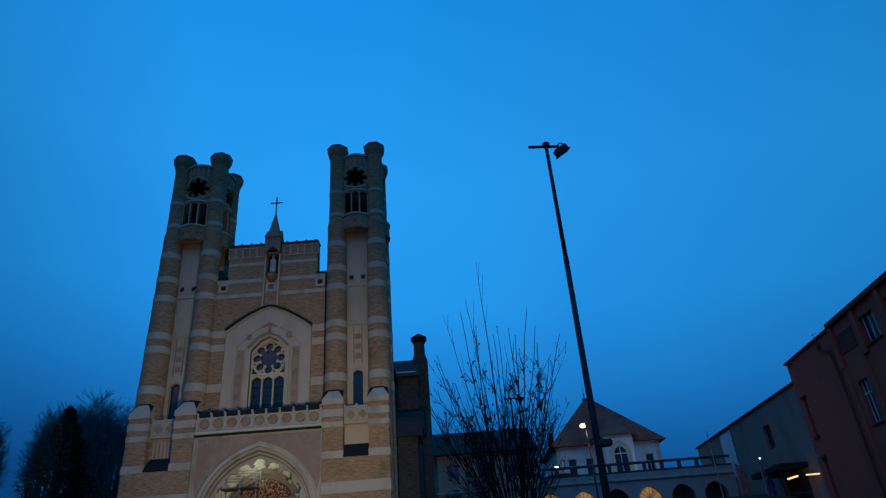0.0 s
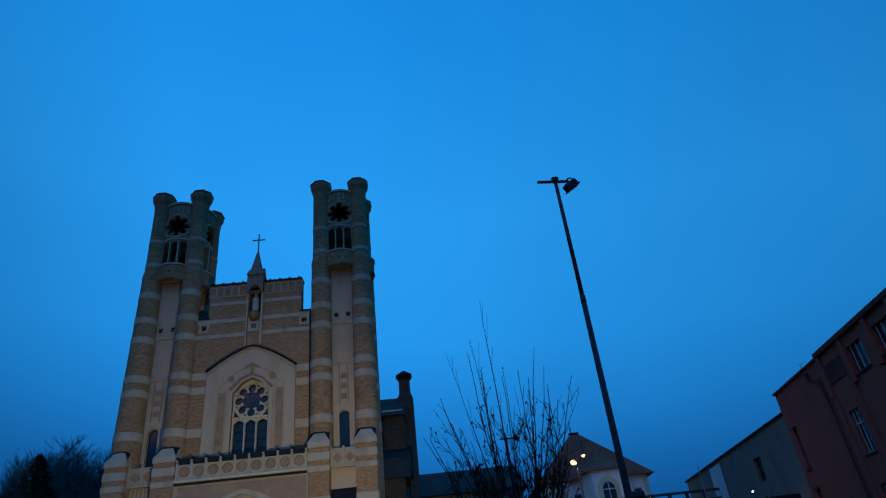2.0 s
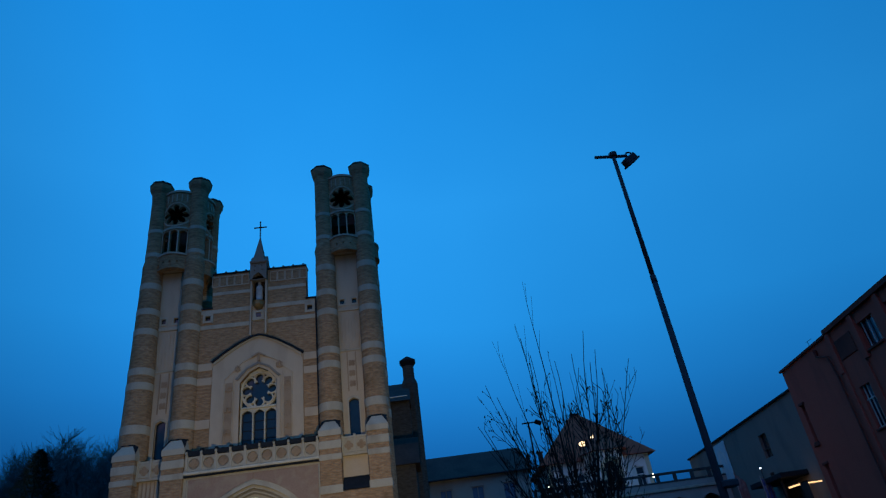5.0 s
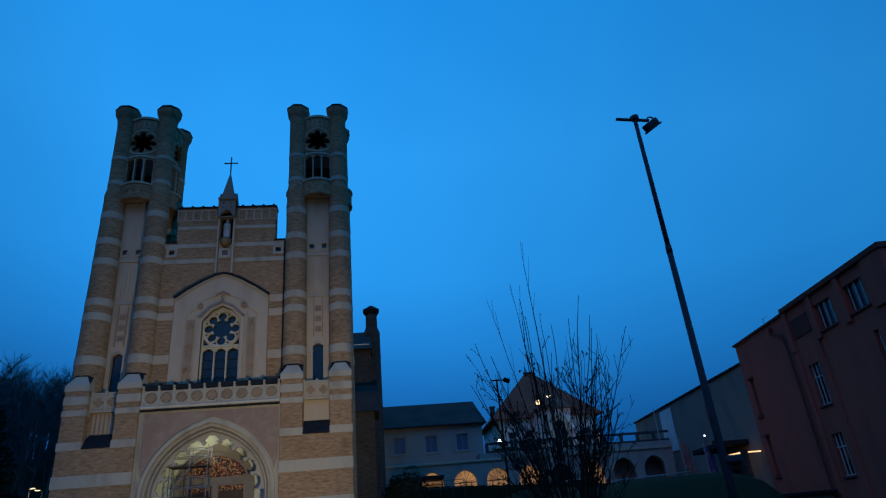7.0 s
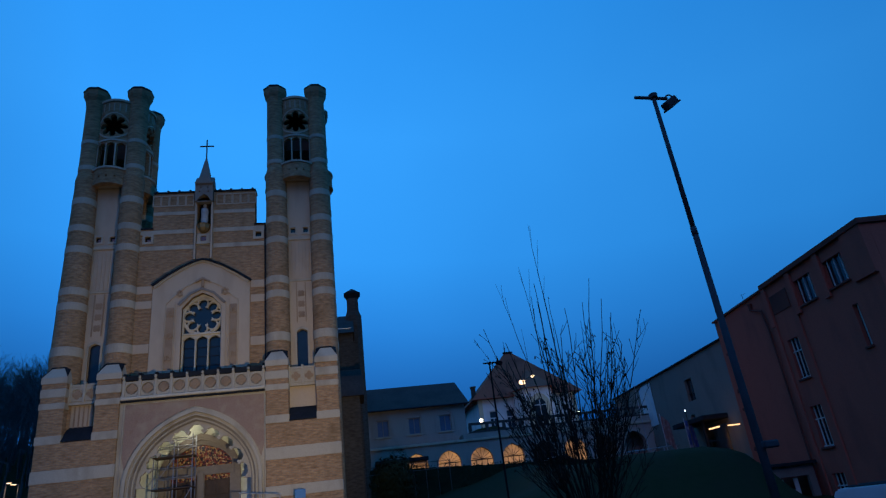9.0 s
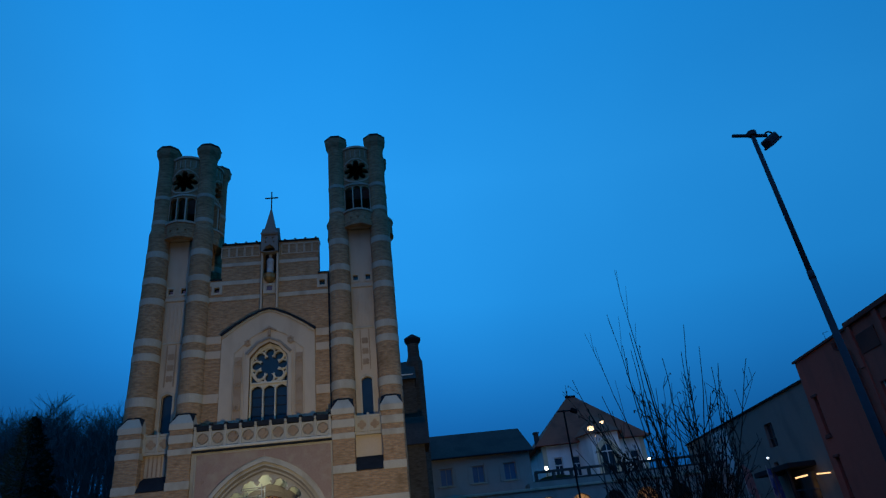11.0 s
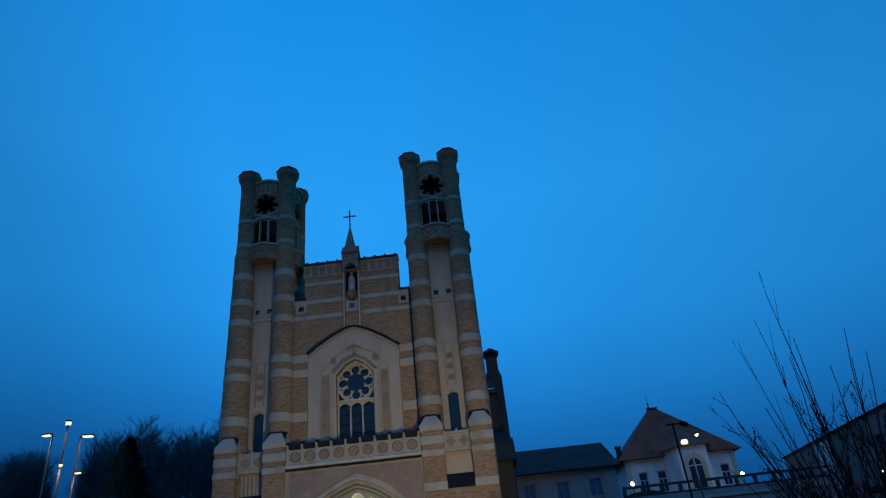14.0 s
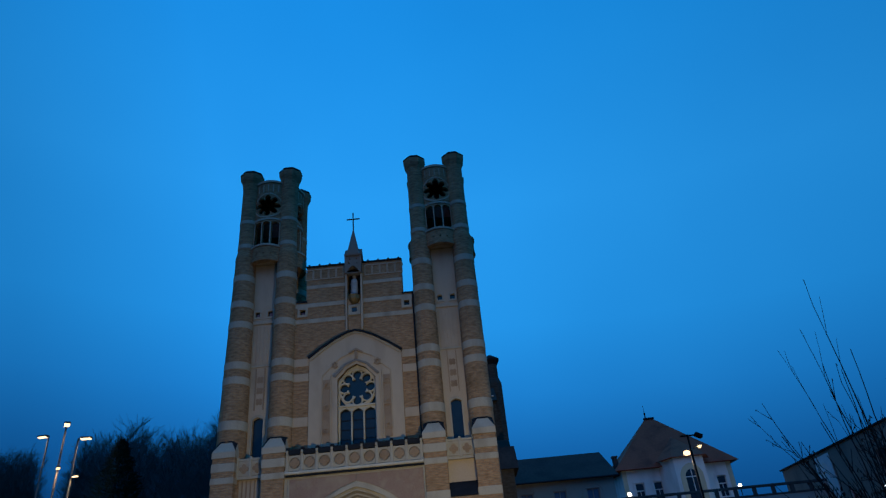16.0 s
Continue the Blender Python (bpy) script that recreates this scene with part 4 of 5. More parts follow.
def scaffold():
    s = thing("scaffold_tower", "steel tube scaffold tower standing in the church porch", "scaffold")
    z0 = BASE + 0.12
    for x in (-1.95, -1.0, -0.12):
        for y in (-0.3, 0.45):
            part("upright", tube(bmesh.new(), (x, y, z0), (x, y, 7.15 if x > -0.5 else 6.9), 0.028), STEEL, s)
    for z in (4.62, 6.12):
        part("platform", boxed(-2.0, -0.08, -0.34, 0.5, z - 0.03, z + 0.03, bev=0.01), DARKWOOD, s, "plank platform")
    for z in (3.3, 5.12, 5.6, 6.6, 7.0):
        for y in (-0.3, 0.45):
            part("ledger", tube(bmesh.new(), (-1.98, y, z), (-0.1, y, z), 0.022), STEEL, s)
    for a, b in (((-1.95, -0.31, 4.7), (-1.0, -0.31, 6.05)), ((-1.0, -0.31, 3.1), (-0.12, -0.31, 4.6))):
        part("brace", tube(bmesh.new(), a, b, 0.02), STEEL, s)


scaffold()
hr = thing("handrail", "galvanised steel handrail beside the church steps", "handrail")
for x in (2.5, 3.4, 4.3):
    part("post", tube(bmesh.new(), (x, -2.2, ground_z(x, -2.2)), (x, -2.2, 3.95 - 0.12 * (x - 2.5)), 0.025), STEEL, hr)
part("rail", tube(bmesh.new(), (2.45, -2.2, 3.95), (4.35, -2.2, 3.72), 0.03), STEEL, hr)
part("rail", tube(bmesh.new(), (2.45, -2.2, 3.45), (4.35, -2.2, 3.22), 0.02), STEEL, hr)
nb = thing("notice_board", "small blue notice board on a steel post", "notice board")
part("post", tube(bmesh.new(), (5.2, -1.7, ground_z(5.2, -1.7)), (5.2, -1.7, 3.9), 0.03), STEEL, nb)
part("board", boxed(4.95, 5.45, -1.76, -1.72, 3.45, 3.85, bev=0.01), BLUEBOARD, nb)


# ---- long building, arcade terrace and villa behind ----
def long_building():
    b = thing("long_building", "low grey-beige building with a brown roof and arched window niches", "building")
    y, x0, x1 = 24.7, 8.7, 18.3
    gz = ground_z(14, 20) - 0.3
    holes = [rect(10.62 + k * 2.87 - 0.55, 10.62 + k * 2.87 + 0.55, 9.0, 10.45) for k in range(3)]
    part("front_wall", plate(rect(x0, x1, gz, 11.4), holes, y, y + 0.4), GREYWALL, b)
    part("body", boxed(x0, x1, y + 0.4, y + 9, gz, 11.4), GREYWALL, b)
    for k in range(3):
        c = 10.62 + k * 2.87
        part("blind_arch", plate(arch(c, 0.95, 10.1, 11.0, 16, 8.9) + arch(c, 0.82, 10.1, 10.86, 16, 8.9)[::-1], [], y - 0.06, y + 0.02), GREYWALL, b)
        w = part("window", boxed(c - 0.54, c + 0.54, y + 0.22, y + 0.25, 9.0, 10.45), BLUEPANE, b, "window with the sky's blue painted on its panes")
        fr = bmesh.new()
        plate(rect(c - 0.55, c + 0.55, 8.98, 10.46), [rect(c - 0.48, c - 0.03, 9.05, 10.38), rect(c + 0.03, c + 0.48, 9.05, 10.38)], y + 0.15, y + 0.2, fr)
        part("frame", fr, GREYWALL, w)
        part("sill", boxed(c - 0.7, c + 0.7, y - 0.1, y + 0.1, 8.86, 8.97, bev=0.01), STONE, w)
    r = bmesh.new()
    v = [r.verts.new(p) for p in ((x0 - 0.3, y - 0.5, 11.3), (x1 + 0.4, y - 0.5, 11.3), (x1 - 0.1, y + 3.4, 14.0), (x0 - 0.3, y + 3.4, 14.0), (x1 + 0.4, y + 9.4, 11.3), (x0 - 0.3, y + 9.4, 11.3))]
    for f in ((0, 1, 2, 3), (3, 2, 4, 5), (1, 4, 2), (0, 3, 5), (0, 5, 4, 1)):
        r.faces.new([v[i] for i in f])
    part("roof", r, SLATE, b, "brown tiled roof")
    part("gutter", tube(bmesh.new(), (x0 - 0.3, y - 0.55, 11.25), (x1 + 0.4, y - 0.55, 11.25), 0.07), LEAD, b)


def arcade():
    a = thing("arcade_terrace", "arcaded terrace wall with warm lit arches and a parapet on top", "arcade")
    y, x0, x1 = 22.5, 8.9, 37.6
    g = ground_z(18, 21) - 1.2
    cs = [13.2 + 2.86 * k for k in range(9)]
    cs = [c for c in cs if c < 36.6]
    holes = [arch(c, 1.0, 6.05, 7.08, 14, g + 0.9) for c in cs]
    part("wall", plate(rect(x0, x1, g, 7.85), holes, y, y + 0.6), GREYWALL, a, "grey-beige arcade wall")
    part("back_wall", boxed(x0, x1, y + 2.2, y + 2.24, g, 7.85), GREYWALL, a)
    part("cornice", boxed(x0, x1, y - 0.18, y + 0.02, 7.62, 7.84, bev=0.03), STONE, a)
    part("terrace_deck", boxed(17.5, x1, y, y + 2.2, 7.85, 8.3), GREYWALL, a)
    for i, c in enumerate(cs):
        if i < 6:
            pn = part("glazing", plate(arch(c, 0.98, 6.05, 7.06, 14, g + 0.9), [], y + 0.3, y + 0.32), WARMPANE if i in (0, 1, 2, 3, 5) else DARKGLASS, a, "fanlight glowing warm from inside")
            fb = bmesh.new()
            for k in range(7):
                t = math.pi * (k + 0.5) / 7
                tube(fb, (c, y + 0.26, 6.05), (c + 0.97 * math.cos(t), y + 0.26, 6.05 + 1.0 * crown(math.cos(t))), 0.025, n=4)
            box(fb, c - 0.97, c + 0.97, y + 0.24, y + 0.28, 6.0, 6.08)
            for x in (-0.5, 0, 0.5):
                box(fb, c + x - 0.03, c + x + 0.03, y + 0.24, y + 0.28, g + 0.9, 6.05)
            part("glazing_bars", fb, DARKWOOD, pn)
    rail = bmesh.new()
    box(rail, 18.1, x1, y - 0.05, y + 0.2, 8.98, 9.18, bev=0.02)
    box(rail, 18.1, x1, y - 0.02, y + 0.16, 8.3, 8.45)
    part("parapet_rail", rail, DARKRAIL, a)
    x = 18.2
    while x < x1:
        part("parapet_post", boxed(x - 0.14, x + 0.14, y - 0.03, y + 0.18, 8.4, 9.0), DARKRAIL, a)
        x += 1.55


def villa():
    v = thing("villa", "white and yellow villa with a steep red hipped roof", "house")
    bz, ez = 8.2, 14.4
    x0, x1, y0, y1 = 23.2, 35.6, 42.5, 53.0
    wins = [24.95, 27.05, 34.2]
    holes = [rect(c - 0.5, c + 0.5, 10.6, 12.9) for c in wins]
    part("front_wall", plate(rect(x0, x1, bz, ez), holes, y0, y0 + 0.4), WHITEWASH, v, "white plastered front wall")
    part("body", boxed(x0, x1, y0 + 0.4, y1, bz, ez), WHITEWASH, v)
    for c in wins:
        w = part("window", boxed(c - 0.5, c + 0.5, y0 + 0.2, y0 + 0.23, 10.6, 12.9), DARKGLASS, v)
        part("window_frame", plate(rect(c - 0.5, c + 0.5, 10.6, 12.9), [rect(c - 0.42, c - 0.03, 10.7, 12.0), rect(c + 0.03, c + 0.42, 10.7, 12.0), rect(c - 0.42, c + 0.42, 12.1, 12.8)], y0 + 0.12, y0 + 0.18), FRAME, w)
        part("window_surround", plate(rect(c - 0.72, c + 0.72, 10.4, 13.2), [rect(c - 0.5, c + 0.5, 10.6, 12.9)], y0 - 0.06, y0 + 0.02), WHITEWASH, w, "plain plaster surround")
    for c in (x0 + 0.25, x1 - 0.25):
        part("corner_strip", boxed(c - 0.25, c + 0.25, y0 - 0.05, y0 + 0.01, bz, ez), YELLOW, v)
    # canted bay in the middle
    bx0, bx1, by = 27.5, 32.6, 39.6
    bay = bmesh.new()
    pts = [(bx0, y0), (bx0 + 0.9, by), (bx1 - 0.9, by), (bx1, y0)]
    lo = [bay.verts.new((x, y, bz)) for x, y in pts]
    hi = [bay.verts.new((x, y, ez + 0.5)) for x, y in pts]
    for k in range(3):
        bay.faces.new((lo[k], lo[k + 1], hi[k + 1], hi[k]))
    bay.faces.new(hi)
    bay.faces.new(lo[::-1])
    bay.faces.new((lo[3], lo[0], hi[0], hi[3]))
    part("bay", bay, WHITEWASH, v, "canted white bay")
    c = (bx0 + bx1) / 2
    w = part("bay_window", plate(arch(c, 0.75, 12.7, 13.5, 12, 10.3), [], by - 0.04, by - 0.01), DARKGLASS, v, "arched dark bay window")
    part("bay_surround", plate(arch(c, 1.25, 12.7, 14.1, 12, 9.9) + arch(c, 0.72, 12.7, 13.46, 12, 9.9)[::-1], [], by - 0.09, by - 0.005), YELLOW, w, "yellow arched surround")
    part("mullion", box(boxed(c - 0.04, c + 0.04, by - 0.08, by - 0.04, 10.3, 13.4), c - 0.72, c + 0.72, by - 0.08, by - 0.04, 12.6, 12.7), FRAME, w)
    r = bmesh.new()
    e = 0.8
    a = [r.verts.new(p) for p in ((x0 - e, y0 - e, ez - 0.1), (x1 + e, y0 - e, ez - 0.1), (x1 + e, y1 + e, ez - 0.1), (x0 - e, y1 + e, ez - 0.1))]
    t = [r.verts.new(p) for p in ((28.5, 46.8, 20.85), (29.4, 46.8, 20.85))]
    for f in ((a[0], a[1], t[1], t[0]), (a[1], a[2], t[1]), (a[2], a[3], t[0], t[1]), (a[3], a[0], t[0]), (a[3], a[2], a[1], a[0])):
        r.faces.new(f)
    part("roof", r, REDTILE, v, "steep red tiled hipped roof")
    br = bmesh.new()
    q = [br.verts.new(p) for p in ((bx0 - 0.5, y0 - 0.9, ez + 0.35), (bx0 + 0.6, by - 0.5, ez + 0.35), (bx1 - 0.6, by - 0.5, ez + 0.35), (bx1 + 0.5, y0 - 0.9, ez + 0.35), ((bx0 + bx1) / 2 + 0.4, 44.6, 18.0))]
    for f in ((0, 1, 4), (1, 2, 4), (2, 3, 4), (3, 0, 4), (3, 2, 1, 0)):
        br.faces.new([q[i] for i in f])
    part("bay_roof", br, REDTILE, v, "red tiled bay roof")
    part("ridge_cap", boxed(28.3, 29.6, 46.6, 47.0, 20.75, 20.98, bev=0.05), LEAD, v)
    part("finial", lathe(bmesh.new(), 28.6, 46.8, [(0.12, 20.9), (0.05, 21.3), (0.12, 21.5), (0.03, 21.7), (0.02, 22.5)], 8), IRON, v)
    part("chimney", box(boxed(22.75, 23.25, 43.2, 43.9, 14.0, 16.0, bev=0.04), 22.68, 23.32, 43.13, 43.97, 16.0, 16.18), SLATE, v)


long_building()
arcade()
villa()


def wall_lamp(x, y, z):
    o = bmesh.new()
    lathe(o, x, y, [(0.05, z - 0.2), (0.17, z - 0.1), (0.2, z), (0.15, z + 0.14), (0.04, z + 0.2)], 12)
    w = thing("terrace_lamp", "round white terrace lamp on a short post, lit", "lamp", group="terrace lamps")
    part("globe", o, WALLGLOW, w)
    part("post", tube(bmesh.new(), (x, y, 8.25), (x, y, z - 0.18), 0.04), IRON, w)
    li = new("terrace_light", bpy.data.lights.new("terrace_light", "POINT"))
    li.data.energy, li.data.color, li.data.shadow_soft_size = 55.0, (1.0, 0.85, 0.55), 0.25
    li.location = (x, y, z + 0.35)


wall_lamp(21.61, 34.05, 10.78)
wall_lamp(33.15, 35.44, 10.77)


# ---- red building and tan building ----
def red_building():
    b = thing("red_building", "dark red plastered building with white barred windows", "building")
    rot = math.atan2(33.55 - 31.7, 5.8 + 11.5)
    b.location, b.rotation_euler = (33.55, 5.8, 0), (0, 0, -rot)
    # local: y runs back towards the viewer from the far corner, the face lies at x = 0
    L = 16.5
    gz = -1.2

    def face(outer, holes, d0, d1):
        bm = plate(outer, holes, d0, d1)
        for vt in bm.verts:
            x, y, z = vt.co
            vt.co = Vector((y, -x, z))
        return bm
    tall = [(8.4, 6.6, 8.85, 1.05), (8.4, 2.95, 5.1, 1.05), (8.4, -0.3, 1.6, 1.05)]
    wide = [(10.95 + 2.78 * k, 10.2, 11.62) for k in range(2)]
    holes, panes = [], []
    for c, z0, z1, w in tall:
        holes.append(rect(c - w / 2, c + w / 2, z0, z1))
    for c, z0, z1 in wide:
        holes.append(rect(c - 0.78, c + 0.78, z0, z1))
    slit = rect(14.0, 14.4, 6.95, 9.0)
    slim = [rect(0.75, 1.15, 7.4, 9.7), rect(0.75, 1.15, 3.7, 6.0)]
    holes += [slit] + slim
    part("front_wall", face(rect(0, L, gz, 12.22), holes, 0.0, 0.35), REDWALL, b, "dark red plaster wall")
    part("body", boxed(0.36, 14, -L, -0.3, gz, 12.2), REDWALL, b)
    part("side_wall", boxed(0.36, 14, -0.3, 0.0, gz, 12.2), REDWALL, b)
    part("cornice", box(boxed(-0.12, 14.2, -7.0, 0.15, 12.2, 12.33), -0.2, 14.2, -L - 0.12, -7.0, 12.24, 12.5), REDDARK, b, "dark eaves")
    part("attic_wall", boxed(0.1, 14, -L + 0.02, -7.0, 12.16, 12.235), REDDARK, b)
    part("corner_pier", boxed(-0.14, 0.02, -L, -14.95, 9.85, 12.24, bev=0.02), REDWALL, b)
    for k in range(3):
        y = 7.15 + 2.78 * k
        part("pilaster", boxed(-0.14, 0.02, -y - 0.22, -y + 0.22, 9.85, 12.24, bev=0.02), REDWALL, b)
    part("blind_panel", boxed(-0.05, 0.02, -9.3, -7.5, 10.5, 11.6, bev=0.02), REDDARK, b)
    for y in (7.25, 9.6):
        part("strip", boxed(-0.09, 0.02, -y - 0.14, -y + 0.14, gz, 9.85, bev=0.02), REDWALL, b)

    def barred(c, w, z0, z1, n, cross):
        g = part("window", boxed(0.2, 0.23, -c - w / 2, -c + w / 2, z0, z1), DARKGLASS, b, "dark window with white bars")
        for k in range(n):
            y = -c - w / 2 + w * (k + 0.5) / n if n > 1 else -c
            part("bar", boxed(0.1, 0.15, y - 0.028, y + 0.028, z0, z1), DULLFRAME, g, "white painted bar")
        for z in cross:
            part("cross_bar", boxed(0.09, 0.16, -c - w / 2, -c + w / 2, z - 0.03, z + 0.03), DULLFRAME, g)
        part("sill", boxed(-0.1, 0.12, -c - w / 2 - 0.08, -c + w / 2 + 0.08, z0 - 0.1, z0, bev=0.01), REDDARK, g)
    for c, z0, z1, w in tall:
        barred(c, w, z0, z1, 3, [z0 + 0.05, z0 + (z1 - z0) * 0.68])
    for c, z0, z1 in wide:
        barred(c, 1.56, z0, z1, 3, [])
    barred(14.2, 0.4, 6.95, 9.0, 1, [])
    barred(0.95, 0.4, 7.4, 9.7, 0, [])
    barred(0.95, 0.4, 3.7, 6.0, 0, [])
    for z0, z1 in ((7.4, 9.7), (3.7, 6.0)):
        part("window_hood", boxed(-0.12, 0.02, -1.28, -0.62, z1, z1 + 0.16, bev=0.02), REDDARK, b)
        part("window_ledge", boxed(-0.12, 0.02, -1.28, -0.62, z0 - 0.26, z0 - 0.1, bev=0.02), REDDARK, b)
    dp = bmesh.new()
    tube(dp, (-0.12, -5.3, 11.9), (-0.12, -5.3, 11.5), 0.12, 0.09, 8)
    tube(dp, (-0.12, -5.3, 11.5), (-0.12, -6.4, 11.1), 0.06, n=8)
    tube(dp, (-0.12, -6.4, 11.1), (-0.12, -6.6, 9.9), 0.06, n=8)
    tube(dp, (-0.12, -6.6, 9.9), (-0.12, -6.6, gz), 0.06, n=8)
    part("downpipe", dp, REDDARK, b)
    ant = bmesh.new()
    tube(ant, (1.0, -2.8, 12.4), (1.0, -2.8, 13.3), 0.015, n=5)
    tube(ant, (1.0, -3.4, 13.2), (1.0, -2.6, 13.25), 0.012, n=5)
    part("aerial", ant, IRON, b)


def tan_building():
    b = thing("tan_building", "tan plastered hall with a banner and an entrance canopy", "building")
    rot = math.atan2(35.7 - 34.1, 31.0 - 6.0)
    b.location, b.rotation_euler = (35.7, 31.0, 0), (0, 0, -rot)
    gz, top, L = 2.0, 11.15, 25.0

    def face(outer, holes, d0, d1):
        bm = plate(outer, holes, d0, d1)
        for vt in bm.verts:
            x, y, z = vt.co
            vt.co = Vector((y, -x, z))
        return bm
    win = [(17.8, 8.0, 9.7, 1.3), (17.2, 6.3, 7.0, 0.7)]
    part("front_wall", face(rect(0, L, gz, top), [rect(c - w / 2, c + w / 2, a, z) for c, a, z, w in win], 0.0, 0.4), TANWALL, b, "tan plaster wall")
    part("body", boxed(0.4, 12, -L, 0, gz, top - 0.05), TANWALL, b)
    part("eave", boxed(-0.15, 12.2, -L, 0.2, top, top + 0.14, bev=0.02), LEAD, b)
    for c, a, z, w in win:
        g = part("window", boxed(0.22, 0.25, -c - w / 2, -c + w / 2, a, z), DARKGLASS, b)
        part("frame", box(boxed(0.12, 0.18, -c - 0.03, -c + 0.03, a, z), 0.12, 0.18, -c - w / 2, -c + w / 2, a + 0.6, a + 0.66), DARKWOOD, g)
    bn = part("banner", face(rect(7.4, 10.3, 7.2, 10.9), [], -0.07, -0.04), BANNER, b, "large faded banner with a pale arch shape")
    part("banner_motif", face(arch(8.85, 0.8, 9.4, 10.4, 14, 7.6) + arch(8.85, 0.55, 9.3, 10.1, 14, 7.6)[::-1], [], -0.085, -0.072), FRAME, bn)
    can = part("canopy", boxed(-1.9, 0.0, -22.6, -17.2, 6.0, 6.35, bev=0.03), LEAD, b, "dark entrance canopy")
    part("canopy_post", boxed(-1.7, -1.55, -21.9, -21.75, gz, 6.0), LEAD, can)
    part("doorway", boxed(-0.02, 0.02, -22.0, -18.5, 3.0, 5.7), DARKGLASS, b)


red_building()
tan_building()
tl = thing("canopy_light", "warm strip light under the entrance canopy", "light")
part("tube", boxed(33.0, 33.08, 7.9, 9.3, 5.36, 5.46), TUBE, tl)
part("tube", boxed(33.1, 34.0, 6.9, 6.98, 5.3, 5.38), TUBE, tl)
cl = new("canopy_glow", bpy.data.lights.new("canopy_glow", "POINT"))
cl.data.energy, cl.data.color, cl.data.shadow_soft_size = 3.0, (1.0, 0.6, 0.25), 0.3
cl.location = (32.9, 8.2, 5.0)


def flagpole(x, y, h, cloth, label):
    g = ground_z(x, y)
    f = thing("flagpole", label, "flag", group="flagpoles")
    part("pole", tube(bmesh.new(), (x, y, g), (x, y, g + h), 0.05, 0.03, 8), STEEL, f)
    c = bmesh.new()
    n = 8
    rows = []
    for j in range(7):
        rows.append([c.verts.new((x + 0.04 + 0.62 * i / n, y + 0.10 * math.sin(i * 1.9 + j * 0.4), g + h - 0.1 - j * 0.33 - 0.08 * i)) for i in range(n + 1)])
    for j in range(6):
        for i in range(n):
            c.faces.new((rows[j][i], rows[j][i + 1], rows[j + 1][i + 1], rows[j + 1][i]))
    smooth(part("cloth", c, cloth, f))


flagpole(30.9, 12.0, 4.9, FLAGRED, "steel flagpole with a limp red and blue flag")
flagpole(32.3, 11.2, 4.4, FLAGBLUE, "steel flagpole with a limp dark blue flag")
fp = thing("flagpole", "bare slim steel flagpole", "flagpole", group="flagpoles")
part("pole", tube(bmesh.new(), (29.9, 13.0, ground_z(29.9, 13.0)), (29.9, 13.0, 9.6), 0.05, 0.03, 8), STEEL, fp)


COOLGLOW = glowing("cool_white_lamp", (0.75, 0.88, 1.0), 3.0)
ml = thing("post_lamp", "small cool white lamp on a slim post, lit", "lamp")
part("post", tube(bmesh.new(), (31.65, 9.44, ground_z(31.65, 9.44)), (31.65, 9.44, 6.84), 0.035, 0.03, 7), POLEGREY, ml)
part("globe", lathe(bmesh.new(), 31.65, 9.44, [(0.03, 6.82), (0.065, 6.85), (0.07, 6.89), (0.03, 6.94)], 10), COOLGLOW, ml, "glowing white globe")


# ---- lamps ----
def floodlight_pole():
    x, y, top = 12.394, -27.49, 7.17
    p = thing("floodlight_pole", "tall dark steel pole with a crossarm and one unlit floodlight", "lamp post")
    g = ground_z(x, y)
    b = bmesh.new()
    low, mid, tip = Vector((12.285, -27.76, g - 0.1)), Vector((12.366, -27.57, 5.0)), Vector((12.394, -27.49, top))
    tube(b, low, mid, 0.051, 0.038, 14)
    smooth(part("pole", b, POLE, p))
    b = bmesh.new()
    tube(b, mid, tip, 0.034, 0.029, 14)
    tube(b, mid - (mid - low).normalized() * 0.08, mid + (tip - mid).normalized() * 0.03, 0.042, 0.040, 14)
    smooth(part("upper_pole", b, POLE, p))
    part("flange", lathe(bmesh.new(), 12.30, -27.76, [(0.2, g - 0.05), (0.2, g + 0.05), (0.1, g + 0.07)], 12), POLE, p)
    part("crossarm", tube(bmesh.new(), (x - 0.30, y - 0.02, top), (x + 0.22, y + 0.02, top), 0.025, n=8), POLE, p)
    part("cap", lathe(bmesh.new(), x, y, [(0.06, top), (0.065, top + 0.06), (0.03, top + 0.08)], 10), POLE, p)
    f = bmesh.new()
    box(f, -0.125, 0.125, -0.07, 0.07, -0.055, 0.055, bev=0.018)
    box(f, -0.135, 0.135, -0.08, 0.08, -0.075, -0.045, bev=0.008)
    bmesh.ops.transform(f, matrix=pose(x + 0.235, y + 0.01, top - 0.085, 8, -37, 8), verts=f.verts)
    fl = part("floodlight", f, POLE, p, "dark boxy floodlight head")
    ga = bmesh.new()
    for k in range(8):
        a0, a1 = math.pi * k / 8, math.pi * (k + 1) / 8
        tube(ga, (x + 0.245 + 0.06 * math.cos(a0), y, top - 0.02 + 0.07 * math.sin(a0)), (x + 0.245 + 0.06 * math.cos(a1), y, top - 0.02 + 0.07 * math.sin(a1)), 0.013, n=5)
    part("bracket", ga, POLE, fl)
    part("switch_box", boxed(12.30, 12.48, -27.82, -27.66, 2.20, 2.28, bev=0.015), POLE, p, "small bracket box")


floodlight_pole()


